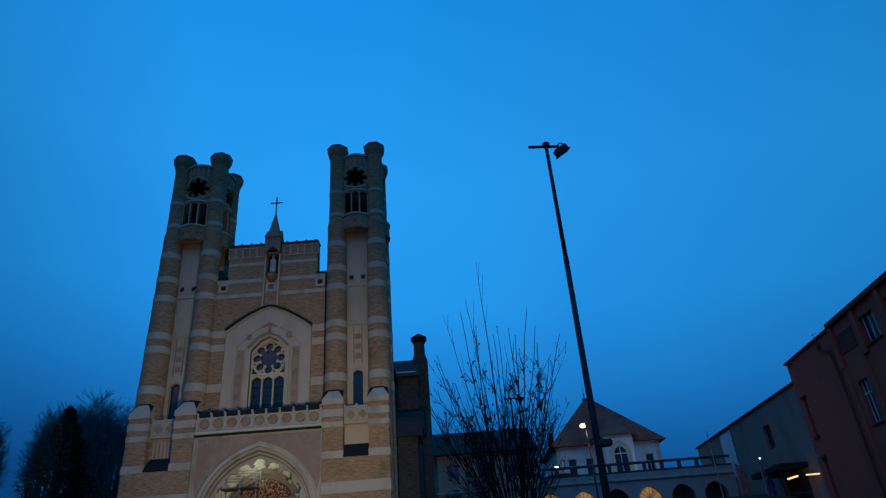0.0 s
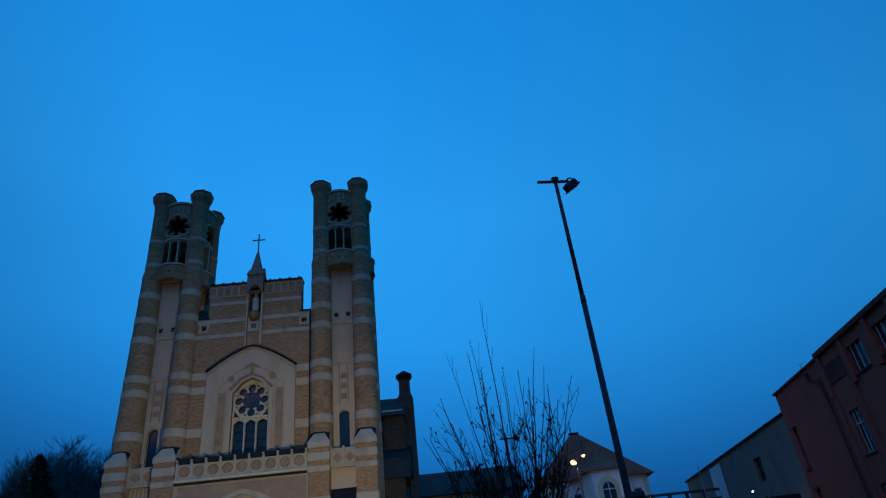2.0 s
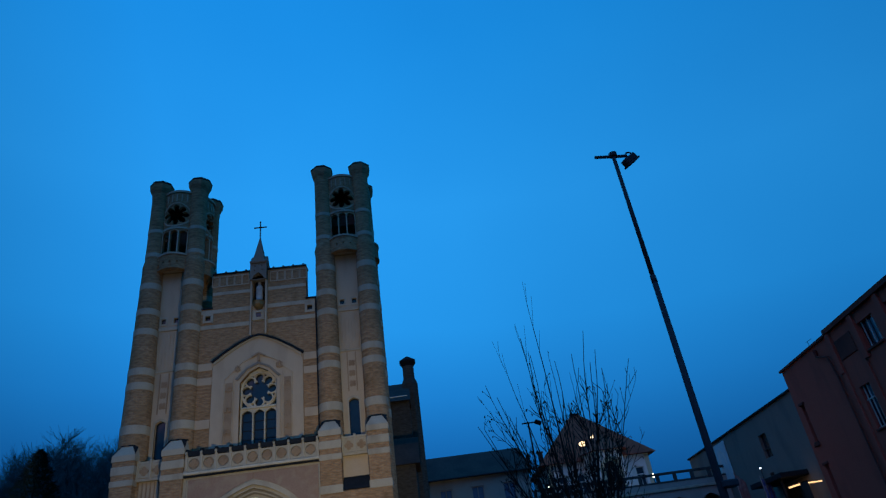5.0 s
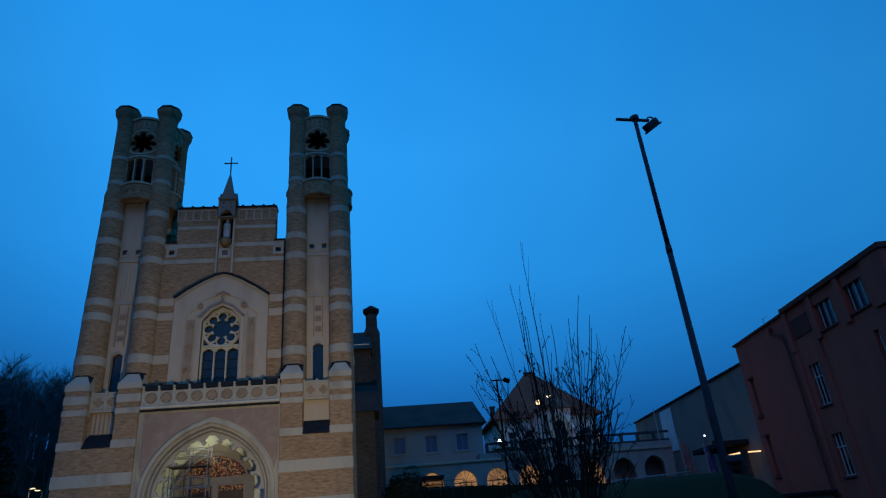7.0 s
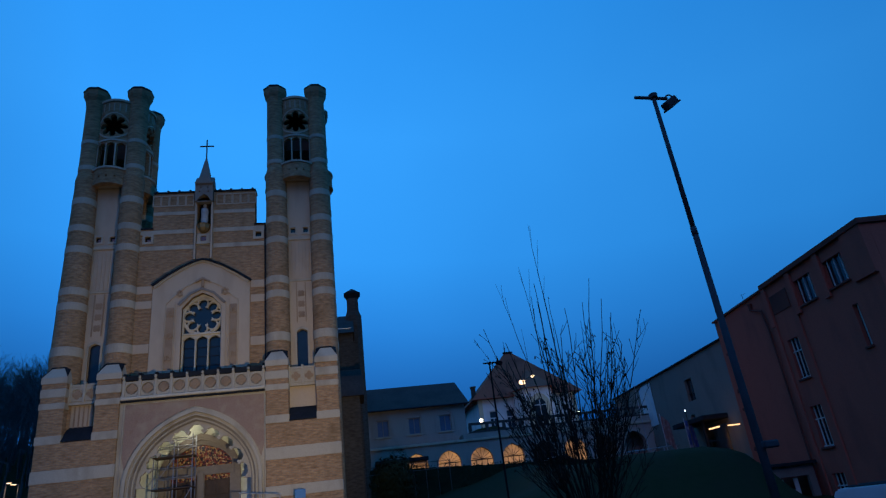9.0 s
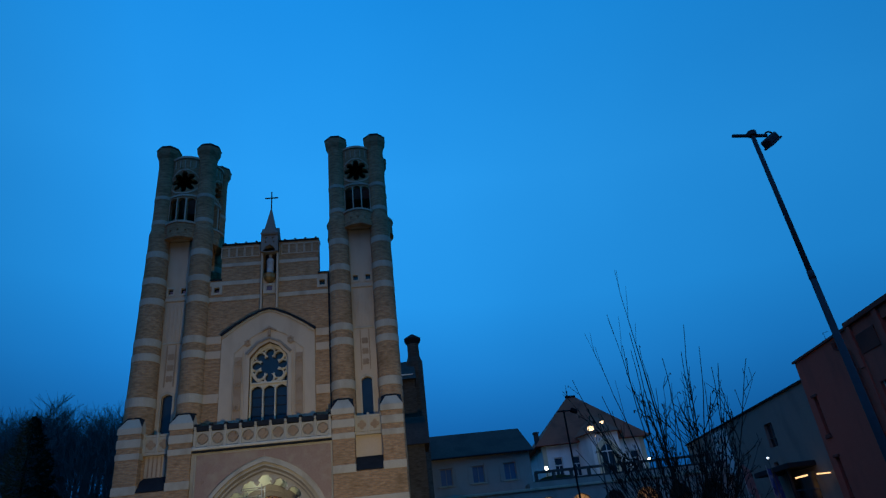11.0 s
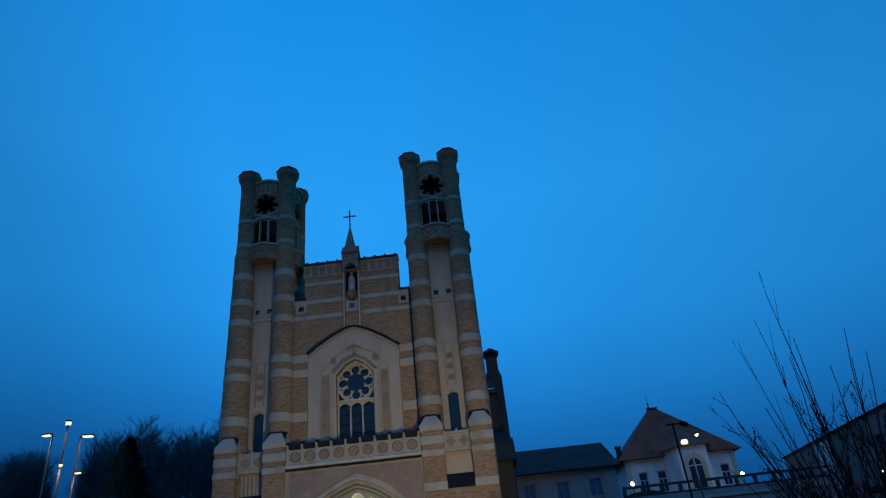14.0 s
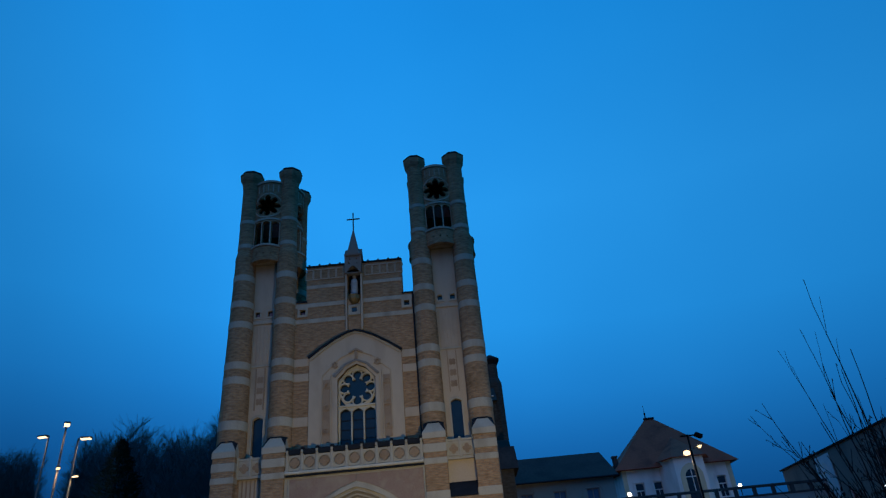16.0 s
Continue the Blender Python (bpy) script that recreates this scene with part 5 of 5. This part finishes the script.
def street_lamp(x, y, top, heads, power, low=0, aim=(0, 0, -1), glare_bowl=False):
    """heads: for each arm its (dx, dy) from the pole."""
    s = thing("street_lamp", "slim grey street lamp, lit", "street lamp", group="street lamps")
    g = ground_z(x, y)
    b = bmesh.new()
    lathe(b, x, y, [(0.06, g), (0.06, g + 3.0), (0.045, g + 3.1), (0.03, top)], 10)
    smooth(part("pole", b, POLEGREY, s))
    full = top
    for i, (dx, dy) in enumerate(heads):
        top = full - low if i else full
        part("arm", tube(bmesh.new(), (x, y, top - 0.04), (x + dx * 0.6, y + dy * 0.6, top), 0.03), POLEGREY, s)
        d = Vector((dx, dy, 0)).normalized()
        z = 0.62 if low and i else 1.0
        h = boxed(-0.20 * z, 0.20 * z, -0.10 * z, 0.10 * z, 0.0, 0.06, bev=0.02)
        m = Matrix.Translation((x + dx * 0.8, y + dy * 0.8, top - 0.02)) @ Matrix.Rotation(math.atan2(dy, dx), 4, "Z")
        bmesh.ops.transform(h, matrix=m, verts=h.verts)
        hd = part("lamp_head", h, POLEGREY, s)
        e = boxed(-0.17 * z, 0.17 * z, -0.085 * z, 0.085 * z, -0.035, -0.004)
        bmesh.ops.transform(e, matrix=m, verts=e.verts)
        # oversized glowing shape that stands for the glare round the lamp
        if glare_bowl:
            lathe(e, x + dx * 0.8, y + dy * 0.8, [(0.05, top - 0.30 + 0.14 * i), (0.19 - 0.11 * i, top - 0.27 + 0.13 * i), (0.24 - 0.15 * i, top - 0.15 + 0.06 * i), (0.17 - 0.09 * i, top - 0.02)], 14)
        part("diffuser", e, LAMPGLOW, hd, "glowing diffuser")
        li = new("street_light", bpy.data.lights.new("street_light", "SPOT"))
        li.data.energy, li.data.color, li.data.shadow_soft_size = power, (1.0, 0.72, 0.40), 0.15
        li.data.spot_size, li.data.spot_blend = radians(165), 0.6
        at = Vector((x + dx * 0.8, y + dy * 0.8, top - (0.32 if glare_bowl else 0.12)))
        li.matrix_world = look(at, at + Vector(aim) + Vector((0.001, 0, 0)))
    return s


street_lamp(-10.88, -8.8, 9.86, [(-0.33, 0.05)], 22)
street_lamp(-8.16, -12.1, 9.16, [(0.24, -0.36), (0.1, -0.14)], 22, low=1.4)
street_lamp(-8.62, -10.5, 9.16, [(0.33, 0.05), (0.24, -0.1)], 22, low=1.35)
street_lamp(20.05, 8.9, 10.08, [(-0.2, 0.3), (0.3, -1.5)], 70, aim=(0.8, -0.45, -0.75), glare_bowl=True)
street_lamp(-14.3, 11.8, 7.0, [(0.35, -0.3)], 25)
street_lamp(-16.2, 17.6, 7.5, [(-0.3, -0.3)], 20)
lp = thing("lamp_post", "dark post with a small crossarm and an unlit lamp", "lamp post")
part("pole", tube(bmesh.new(), (12.86, -12.23, ground_z(12.86, -12.23)), (12.86, -12.23, 6.86), 0.038, 0.03, 8), MATTBLACK, lp)
part("crossarm", tube(bmesh.new(), (12.62, -12.23, 6.82), (13.2, -12.23, 6.82), 0.026), MATTBLACK, lp)
lh = boxed(-0.12, 0.12, -0.08, 0.08, -0.07, 0.07, bev=0.02)
bmesh.ops.transform(lh, matrix=pose(13.22, -12.23, 6.80, 0, 25, 0), verts=lh.verts)
part("lamp_head", lh, MATTBLACK, lp)


# ---- plants ----
def bare_shrub_tree():
    rnd = random.Random(17)
    x, y = 11.45, -24.25
    g = ground_z(x, y)
    t = thing("bare_tree", "bare many-stemmed young tree with a few dry leaves", "tree")
    stems, twigs, leaves = bmesh.new(), bmesh.new(), bmesh.new()

    def leaf(p):
        s = 0.02 + 0.02 * rnd.random()
        u = Vector((rnd.uniform(-0.6, 0.6), rnd.uniform(-0.6, 0.6), -1)).normalized()
        w = u.orthogonal().normalized()
        q = [leaves.verts.new(p + u * s * a + w * s * b) for a, b in ((0, 0), (0.8, 0.75), (1.8, 0.1), (0.9, -0.7))]
        fold = leaves.verts.new(p + u * s * 0.95 + u.cross(w) * s * 0.35)
        for k in range(4):
            leaves.faces.new((q[k], q[(k + 1) % 4], fold))

    def shoot(p, d, length, r0, r1, up, bend, segs, bm, n=3):
        """A tapered, slightly crooked run; returns its points with directions."""
        pts = [(p, d)]
        for k in range(segs):
            q = p + d * (length / segs)
            ra, rb = r0 + (r1 - r0) * k / segs, r0 + (r1 - r0) * (k + 1) / segs
            tube(bm, p, q, ra, rb, n)
            d = (d + Vector((rnd.uniform(-bend, bend), rnd.uniform(-bend, bend), up))).normalized()
            p = q
            pts.append((p, d))
        return pts

    def sprout(d, spread):
        side = Matrix.Rotation(rnd.uniform(0, 2 * math.pi), 3, d) @ d.orthogonal().normalized()
        return (d + side * spread + Vector((0, 0, 0.12))).normalized()

    def twig_out(pts, first, share, longest, r, leafy):
        for p, d in pts[first:]:
            while rnd.random() < share:
                tw = shoot(p, sprout(d, rnd.uniform(0.45, 0.95)), rnd.uniform(0.10, longest), r * 1.25, 0.0040, 0.10, 0.10, 3, twigs)
                if rnd.random() < leafy:
                    leaf(tw[-1][0])
                if rnd.random() < 0.30:
                    e = shoot(tw[1][0], sprout(tw[1][1], 0.7), rnd.uniform(0.06, 0.2), 0.0048, 0.0036, 0.05, 0.1, 2, twigs)
                    if rnd.random() < leafy:
                        leaf(e[-1][0])
                share *= 0.82

    CROWN = 5.45
    tube(stems, (x, y, g - 0.1), (x, y, g + 0.3), 0.15, 0.12, 9)
    # upright poles and leaning outer stems, each forking into long whips
    n = 23
    for k in range(n):
        a = 2 * math.pi * (k * 0.382 + rnd.uniform(-0.04, 0.04))
        lean = 0.04 + 0.70 * (((k * 11) % n + 0.5) / n)
        d = Vector((math.cos(a) * lean, math.sin(a) * lean, 1)).normalized()
        length = (CROWN - g + 0.1) * (1 - 0.34 * lean) * rnd.uniform(0.82, 1.04)
        at = Vector((x + 0.12 * math.cos(a), y + 0.12 * math.sin(a), g + 0.15))
        main = shoot(at, d, length, 0.017 - 0.008 * lean, 0.0050, 0.014, 0.06, 14, stems, 5)
        twig_out(main, 4, 0.82, 0.42, 0.0050, 0.34)
        for i in (2, 3, 4, 5, 6, 7, 9):
            if rnd.random() < 0.8:
                p, dd = main[i]
                nd = sprout(dd, rnd.uniform(0.3, 0.7))
                whip = shoot(p, nd, rnd.uniform(0.9, 1.9) * (1 - 0.045 * i) * (1 - 0.4 * lean), 0.0078, 0.0044, 0.05, 0.06, 9, twigs, 4)
                twig_out(whip, 2, 0.74, 0.34, 0.0046, 0.36)
                if rnd.random() < 0.6:
                    p2, d2 = whip[3]
                    fork = shoot(p2, sprout(d2, 0.4), rnd.uniform(0.5, 1.0), 0.007, 0.0032, 0.07, 0.06, 6, twigs)
                    twig_out(fork, 2, 0.42, 0.28, 0.004, 0.5)
    # low tangle round the foot
    for k in range(34):
        a = rnd.uniform(0, 2 * math.pi)
        lean = rnd.uniform(0.5, 1.3)
        d = Vector((math.cos(a) * lean, math.sin(a) * lean, 1)).normalized()
        low = shoot(Vector((x + 0.2 * math.cos(a), y + 0.2 * math.sin(a), g + rnd.uniform(0.1, 0.5))), d, rnd.uniform(0.9, 1.7), 0.009, 0.0034, 0.05, 0.1, 7, twigs)
        twig_out(low, 1, 0.6, 0.4, 0.0042, 0.25)
    for tip, r0 in ((Vector((11.24, -24.21, 6.75)), 0.022), (Vector((10.95, -24.1, 5.95)), 0.018), (Vector((10.46, -24.2, 5.62)), 0.015)):
        p = Vector((x - 0.05, y, g + 0.3))
        for k in range(11):
            q = p.lerp(tip, 1 / (11 - k)) + Vector((rnd.uniform(-0.012, 0.012), rnd.uniform(-0.012, 0.012), 0))
            tube(stems, p, q, r0 * (1 - k / 11.5), r0 * (1 - (k + 1) / 11.5) + 0.0025, 5)
            if 4 < k < 10 and rnd.random() < 0.8:
                shoot(q, sprout((tip - p).normalized(), 0.3), rnd.uniform(0.3, 0.8), 0.005, 0.0028, 0.08, 0.05, 5, twigs)
            p = q
    part("trunk", stems, BARK, t, "slender grey-brown stems")
    part("crown", twigs, BARK, t)
    part("dry_leaves", leaves, LEAFDRY, t, "last shrivelled brown leaves")


bare_shrub_tree()


def conifer(x, y, top, width, seed):
    rnd = random.Random(seed)
    g = ground_z(x, y)
    t = thing("conifer", "dark dense conifer beside the church", "tree")
    part("trunk", tube(bmesh.new(), (x, y, g), (x, y, top - 0.5), 0.22, 0.03, 8), BARK, t)
    c = bmesh.new()
    h = top - g
    for k in range(7000):
        f = rnd.random() ** 1.25
        z = g + 0.5 + f * (h - 0.6)
        tier = 0.72 + 0.28 * abs(math.sin(z * 1.9 + 0.5 * math.sin(2 * z)))
        a = rnd.uniform(0, 2 * math.pi)
        rmax = width * (1 - f) ** 0.7 * tier * (1 + 0.16 * math.sin(5 * a + 2.3 * z)) + 0.04
        r = rmax * math.sqrt(rnd.uniform(0.2, 1))
        p = Vector((x + r * math.cos(a), y + r * math.sin(a), z))
        out = Vector((math.cos(a), math.sin(a), rnd.uniform(-0.2, 0.7))).normalized()
        s = rnd.uniform(0.22, 0.6) * (1 - 0.5 * f)
        w = out.cross(Vector((0, 0, 1))).normalized() * s * 0.5
        u = Vector((0, 0, 1)) * s * 0.2
        q = [c.verts.new(p + v) for v in (-w, w * 0.9 + u, out * s + u * 0.4, -w * 0.5 - u)]
        c.faces.new((q[0], q[1], q[2]))
        c.faces.new((q[0], q[2], q[3]))
    part("crown", c, NEEDLES, t, "dark green needles")


conifer(-23.9, 21.1, 17.6, 4.7, 5)


def round_bush(x, y, r, top, seed):
    rnd = random.Random(seed)
    g = ground_z(x, y)
    t = thing("bush", "dark rounded evergreen bush beside the church wall", "bush")
    part("trunk", tube(bmesh.new(), (x, y, g), (x, y, g + 1.5), 0.12, 0.05, 7), BARK, t)
    c = bmesh.new()
    for k in range(2200):
        d = Vector((rnd.gauss(0, 1), rnd.gauss(0, 1), rnd.gauss(0, 1))).normalized()
        rr = r * rnd.uniform(0.55, 1.0) * (1 + 0.12 * math.sin(d.x * 5) * math.cos(d.z * 6))
        p = Vector((x, y, (g + top) / 2)) + Vector((d.x * rr, d.y * rr, d.z * rr * (top - g) / 2 / r))
        s = rnd.uniform(0.1, 0.2)
        w = d.orthogonal().normalized()
        w = Matrix.Rotation(rnd.uniform(0, 6.28), 3, d) @ w
        q = [c.verts.new(p + v) for v in (-w * s, d.cross(w) * s * 0.6, w * s + d * s * 0.5)]
        c.faces.new(q)
    part("crown", c, SHRUB, t)


round_bush(10.2, 6.0, 1.5, 5.9, 3)


def bare_woods():
    rnd = random.Random(21)
    vs, fs = [], []

    def prism(a, b, ra, rb):
        d = (b - a).normalized()
        u = d.orthogonal().normalized()
        w = d.cross(u)
        i = len(vs)
        for p, r in ((a, ra), (b, rb)):
            for k in range(3):
                vs.append(p + r * (u * math.cos(2.094 * k) + w * math.sin(2.094 * k)))
        for k in range(3):
            fs.append((i + k, i + (k + 1) % 3, i + 3 + (k + 1) % 3, i + 3 + k))

    def tree(x, y, h):
        g = ground_z(x, y)
        p, d, r = Vector((x, y, g - 0.3)), Vector((rnd.uniform(-0.06, 0.06), rnd.uniform(-0.06, 0.06), 1)), h * 0.014
        for k in range(7):
            q = p + d * (h / 8)
            prism(p, q, r, r * 0.82)
            if k > 1:
                for _ in range(5):
                    a = rnd.uniform(0, 6.28)
                    bd = Vector((math.cos(a), math.sin(a), rnd.uniform(0.5, 1.5))).normalized()
                    ln = h * rnd.uniform(0.14, 0.28) * (1.15 - k * 0.07)
                    m = q + bd * ln * 0.55
                    prism(q, m, r * 0.42, r * 0.25)
                    for _ in range(5):
                        e = (bd + Vector((rnd.uniform(-0.7, 0.7), rnd.uniform(-0.7, 0.7), rnd.uniform(0, 0.8)))).normalized()
                        n2 = m + e * ln * rnd.uniform(0.4, 0.8)
                        prism(m, n2, r * 0.22, r * 0.07 + 0.01)
            p, r = q, r * 0.82
            d = (d + Vector((rnd.uniform(-0.08, 0.08), rnd.uniform(-0.08, 0.08), 0.05))).normalized()

    for k in range(1000):
        az = rnd.uniform(0.12, 1.0)
        dist = rnd.uniform(80, 134)
        if 0.50 < az < 0.62:
            dist = rnd.uniform(106, 126)
        edge = abs(az - 0.556)
        clump = 1.0 + 0.07 * math.sin(az * 41 + 0.6) + 0.06 * math.sin(az * 97)
        size = rnd.uniform(10.5, 14.8) * clump * (0.80 if az > 0.556 else 1.0)
        if edge < 0.013:
            continue
        if edge < 0.03:
            size *= 0.62 + 0.38 * (edge - 0.013) / 0.017
        tree(5 - math.sin(az) * dist, -34 + math.cos(az) * dist, size)
    m = bpy.data.meshes.new("bare_woods")
    m.from_pydata([tuple(v) for v in vs], [], fs)
    m.materials.append(HAZEBARK)
    tagged(new("bare_woods", m), "bare winter woods on the hillside", "woods", kind="stuff")


bare_woods()
for k, (az, dist, h) in enumerate(((0.66, 108, 12), (0.47, 112, 10.5))):
    x, y = 5 - math.sin(az) * dist, -34 + math.cos(az) * dist
    conifer(x, y, ground_z(x, y) + h, 2.6, 40 + k)
for o in bpy.data.objects:
    if o.name.startswith("conifer.") and o.get("label"):
        o["label"] = "dark conifer among the bare woods"


# ---- parked cars below the arcade ----
def car(x, y, rz, label):
    c = thing("car", label, "car", group="parked cars")
    c.location, c.rotation_euler = (x, y, ground_z(x, y)), (0, 0, rz)
    prof = [(-2.1, 0.35), (2.1, 0.35), (2.15, 0.75), (1.9, 0.92), (1.1, 1.0), (0.5, 1.42), (-1.0, 1.46), (-1.8, 1.02), (-2.1, 0.95)]
    b = plate(prof, [], -0.85, 0.85)
    part("body", b, CARPAINT, c, "silver body")
    g = plate([(1.0, 1.0), (0.47, 1.38), (-0.98, 1.42), (-1.65, 1.02)], [], -0.86, 0.86)
    part("windows", g, DARKGLASS, c, "dark side windows")
    for wx in (-1.3, 1.3):
        for wy in (-0.8, 0.8):
            w = part("wheel", tube(bmesh.new(), (wx, wy - 0.1, 0.32), (wx, wy + 0.1, 0.32), 0.32, n=16), IRON, c)
            part("rim", tube(bmesh.new(), (wx, wy - 0.11, 0.32), (wx, wy + 0.11, 0.32), 0.19, n=12), STEEL, w)


car(12.6, 20.3, 0.05, "silver car parked below the arcade")
car(25.2, 20.2, 0.0, "silver car parked below the arcade")


def hedge():
    rnd = random.Random(8)
    h = thing("hedge", "dark clipped hedge running along below the arcade", "hedge")
    c = bmesh.new()
    x = 8.6
    core = bmesh.new()
    while x < 27.5:
        top = 5.8 - 0.055 * (x - 8.6)
        g = ground_z(x, 16.5)
        box(core, x, x + 0.9, 16.2, 16.9, g - 0.2, top - 0.15)
        for k in range(70):
            p = Vector((x + rnd.uniform(0, 0.9), rnd.choice((16.15, 16.5, 16.95)) + rnd.uniform(-0.15, 0.15), rnd.uniform(g, top + rnd.uniform(-0.1, 0.12))))
            u = Vector((rnd.gauss(0, 1), rnd.gauss(0, 1), rnd.gauss(0, 1))).normalized() * rnd.uniform(0.08, 0.17)
            w = u.orthogonal().normalized() * 0.09
            c.faces.new([c.verts.new(p + v) for v in (-u, w, u)])
        x += 0.9
    part("hedge_body", core, SHRUB, h)
    part("foliage", c, SHRUB, h)


hedge()


def guard_rail():
    r = thing("guard_rail", "pale metal guard rail along the top of the bank", "guard rail")
    for k in range(7):
        x = 26.6 + k * 1.1
        part("post", tube(bmesh.new(), (x, 15.0, ground_z(x, 15.0)), (x, 15.0, 4.75 + 0.03 * k), 0.04), STEEL, r)
    part("rail", tube(bmesh.new(), (26.4, 15.0, 4.72), (33.4, 15.0, 4.95), 0.05), STEEL, r)


guard_rail()


def ground_floodlight():
    x, y, z = FLOOD
    f = thing("ground_floodlight", "squat dark floodlight on a short bracket facing the church", "floodlight")
    h = boxed(-0.22, 0.22, -0.12, 0.02, -0.16, 0.16, bev=0.03)
    m = Matrix.Translation((x + 0.10, y - 0.12, z)) @ Matrix.Rotation(math.atan2(x, -y), 4, "Z") @ Matrix.Rotation(radians(12), 4, "X")
    bmesh.ops.transform(h, matrix=m, verts=h.verts)
    hd = part("housing", h, IRON, f)
    g = boxed(-0.19, 0.19, 0.022, 0.03, -0.13, 0.13)
    bmesh.ops.transform(g, matrix=m, verts=g.verts)
    part("lens", g, LAMPGLOW, hd, "glowing lens")
    part("bracket", tube(bmesh.new(), (x + 0.10, y - 0.12, ground_z(x, y) - 0.1), (x + 0.10, y - 0.12, z - 0.1), 0.04, n=8), IRON, f)


ground_floodlight()


def shed():
    h = thing("shed", "dark flat-roofed lean-to shed beside the red building", "shed")
    g = ground_z(31, 0) - 0.5
    part("wall", plate(rect(29.9, 32.6, g, 2.25), [rect(30.5, 32.2, g + 0.2, 1.7)], -0.9, -0.7), TANWALL, h)
    part("side", boxed(29.9, 30.1, -0.7, 4.8, g, 2.25), TANWALL, h)
    part("roof", boxed(29.6, 32.7, -1.2, 5.0, 2.25, 2.42, bev=0.02), LEAD, h)
    part("floor", boxed(29.9, 32.6, -0.7, 4.8, g, g + 0.1), PAVING, h)
    part("gate_board", boxed(30.6, 30.9, -0.5, -0.45, g + 0.1, 1.6), FRAME, h, "pale board")
    part("gate_board", boxed(31.5, 31.75, -0.5, -0.45, g + 0.1, 1.6), FRAME, h, "pale board")


shed()


def van(x, y, rz, top):
    v = thing("van", "white panel van with a dark roof rack", "van")
    g = ground_z(x, y)
    v.location, v.rotation_euler = (x, y, g), (0, 0, rz)
    h = top - g
    b = plate([(-2.4, 0.4), (2.4, 0.4), (2.45, 0.95), (1.8, 1.15), (1.35, h), (-2.35, h), (-2.45, h - 0.2)], [], -0.95, 0.95)
    bmesh.ops.bevel(b, geom=[e for e in b.edges if abs(e.verts[0].co.z - e.verts[1].co.z) < 0.01 and e.verts[0].co.z > h - 0.05], offset=0.06, segments=2, affect="EDGES")
    part("body", b, WHITEPAINT, v, "white body")
    part("side_window", plate([(1.2, h * 0.62), (0.5, h * 0.62), (0.5, h - 0.2), (0.95, h - 0.2)], [], -0.96, 0.96), DARKGLASS, v)
    part("roof_rack", tube(bmesh.new(), (-2.0, -0.75, h + 0.05), (1.1, -0.75, h + 0.05), 0.035), IRON, v)
    part("roof_rack", tube(bmesh.new(), (-2.0, 0.75, h + 0.05), (1.1, 0.75, h + 0.05), 0.035), IRON, v)
    for wx in (-1.5, 1.5):
        for wy in (-0.88, 0.88):
            w = part("wheel", tube(bmesh.new(), (wx, wy - 0.1, 0.34), (wx, wy + 0.1, 0.34), 0.34, n=16), IRON, v)
            part("rim", tube(bmesh.new(), (wx, wy - 0.11, 0.34), (wx, wy + 0.11, 0.34), 0.2, n=12), STEEL, w)


van(26.2, -14.6, radians(-52), 1.2)

aw = thing("awning", "dark flat awning in front of the first arch", "awning")
part("cover", boxed(9.6, 14.0, 20.4, 22.3, 6.32, 6.62, bev=0.03), LEAD, aw)
for x in (9.8, 13.8):
    part("post", tube(bmesh.new(), (x, 20.6, ground_z(x, 20.6)), (x, 20.6, 6.35), 0.05), IRON, aw)
fence = thing("railing", "thin grey metal railing beside the church", "railing")
for k in range(8):
    x = 8.6 + k * 0.9
    part("post", tube(bmesh.new(), (x, 15.0, ground_z(x, 15.0)), (x, 15.0, 5.75), 0.025), POLEGREY, fence)
for z in (5.2, 5.72):
    part("rail", tube(bmesh.new(), (8.5, 15.0, z), (15.0, 15.0, z), 0.022), POLEGREY, fence)
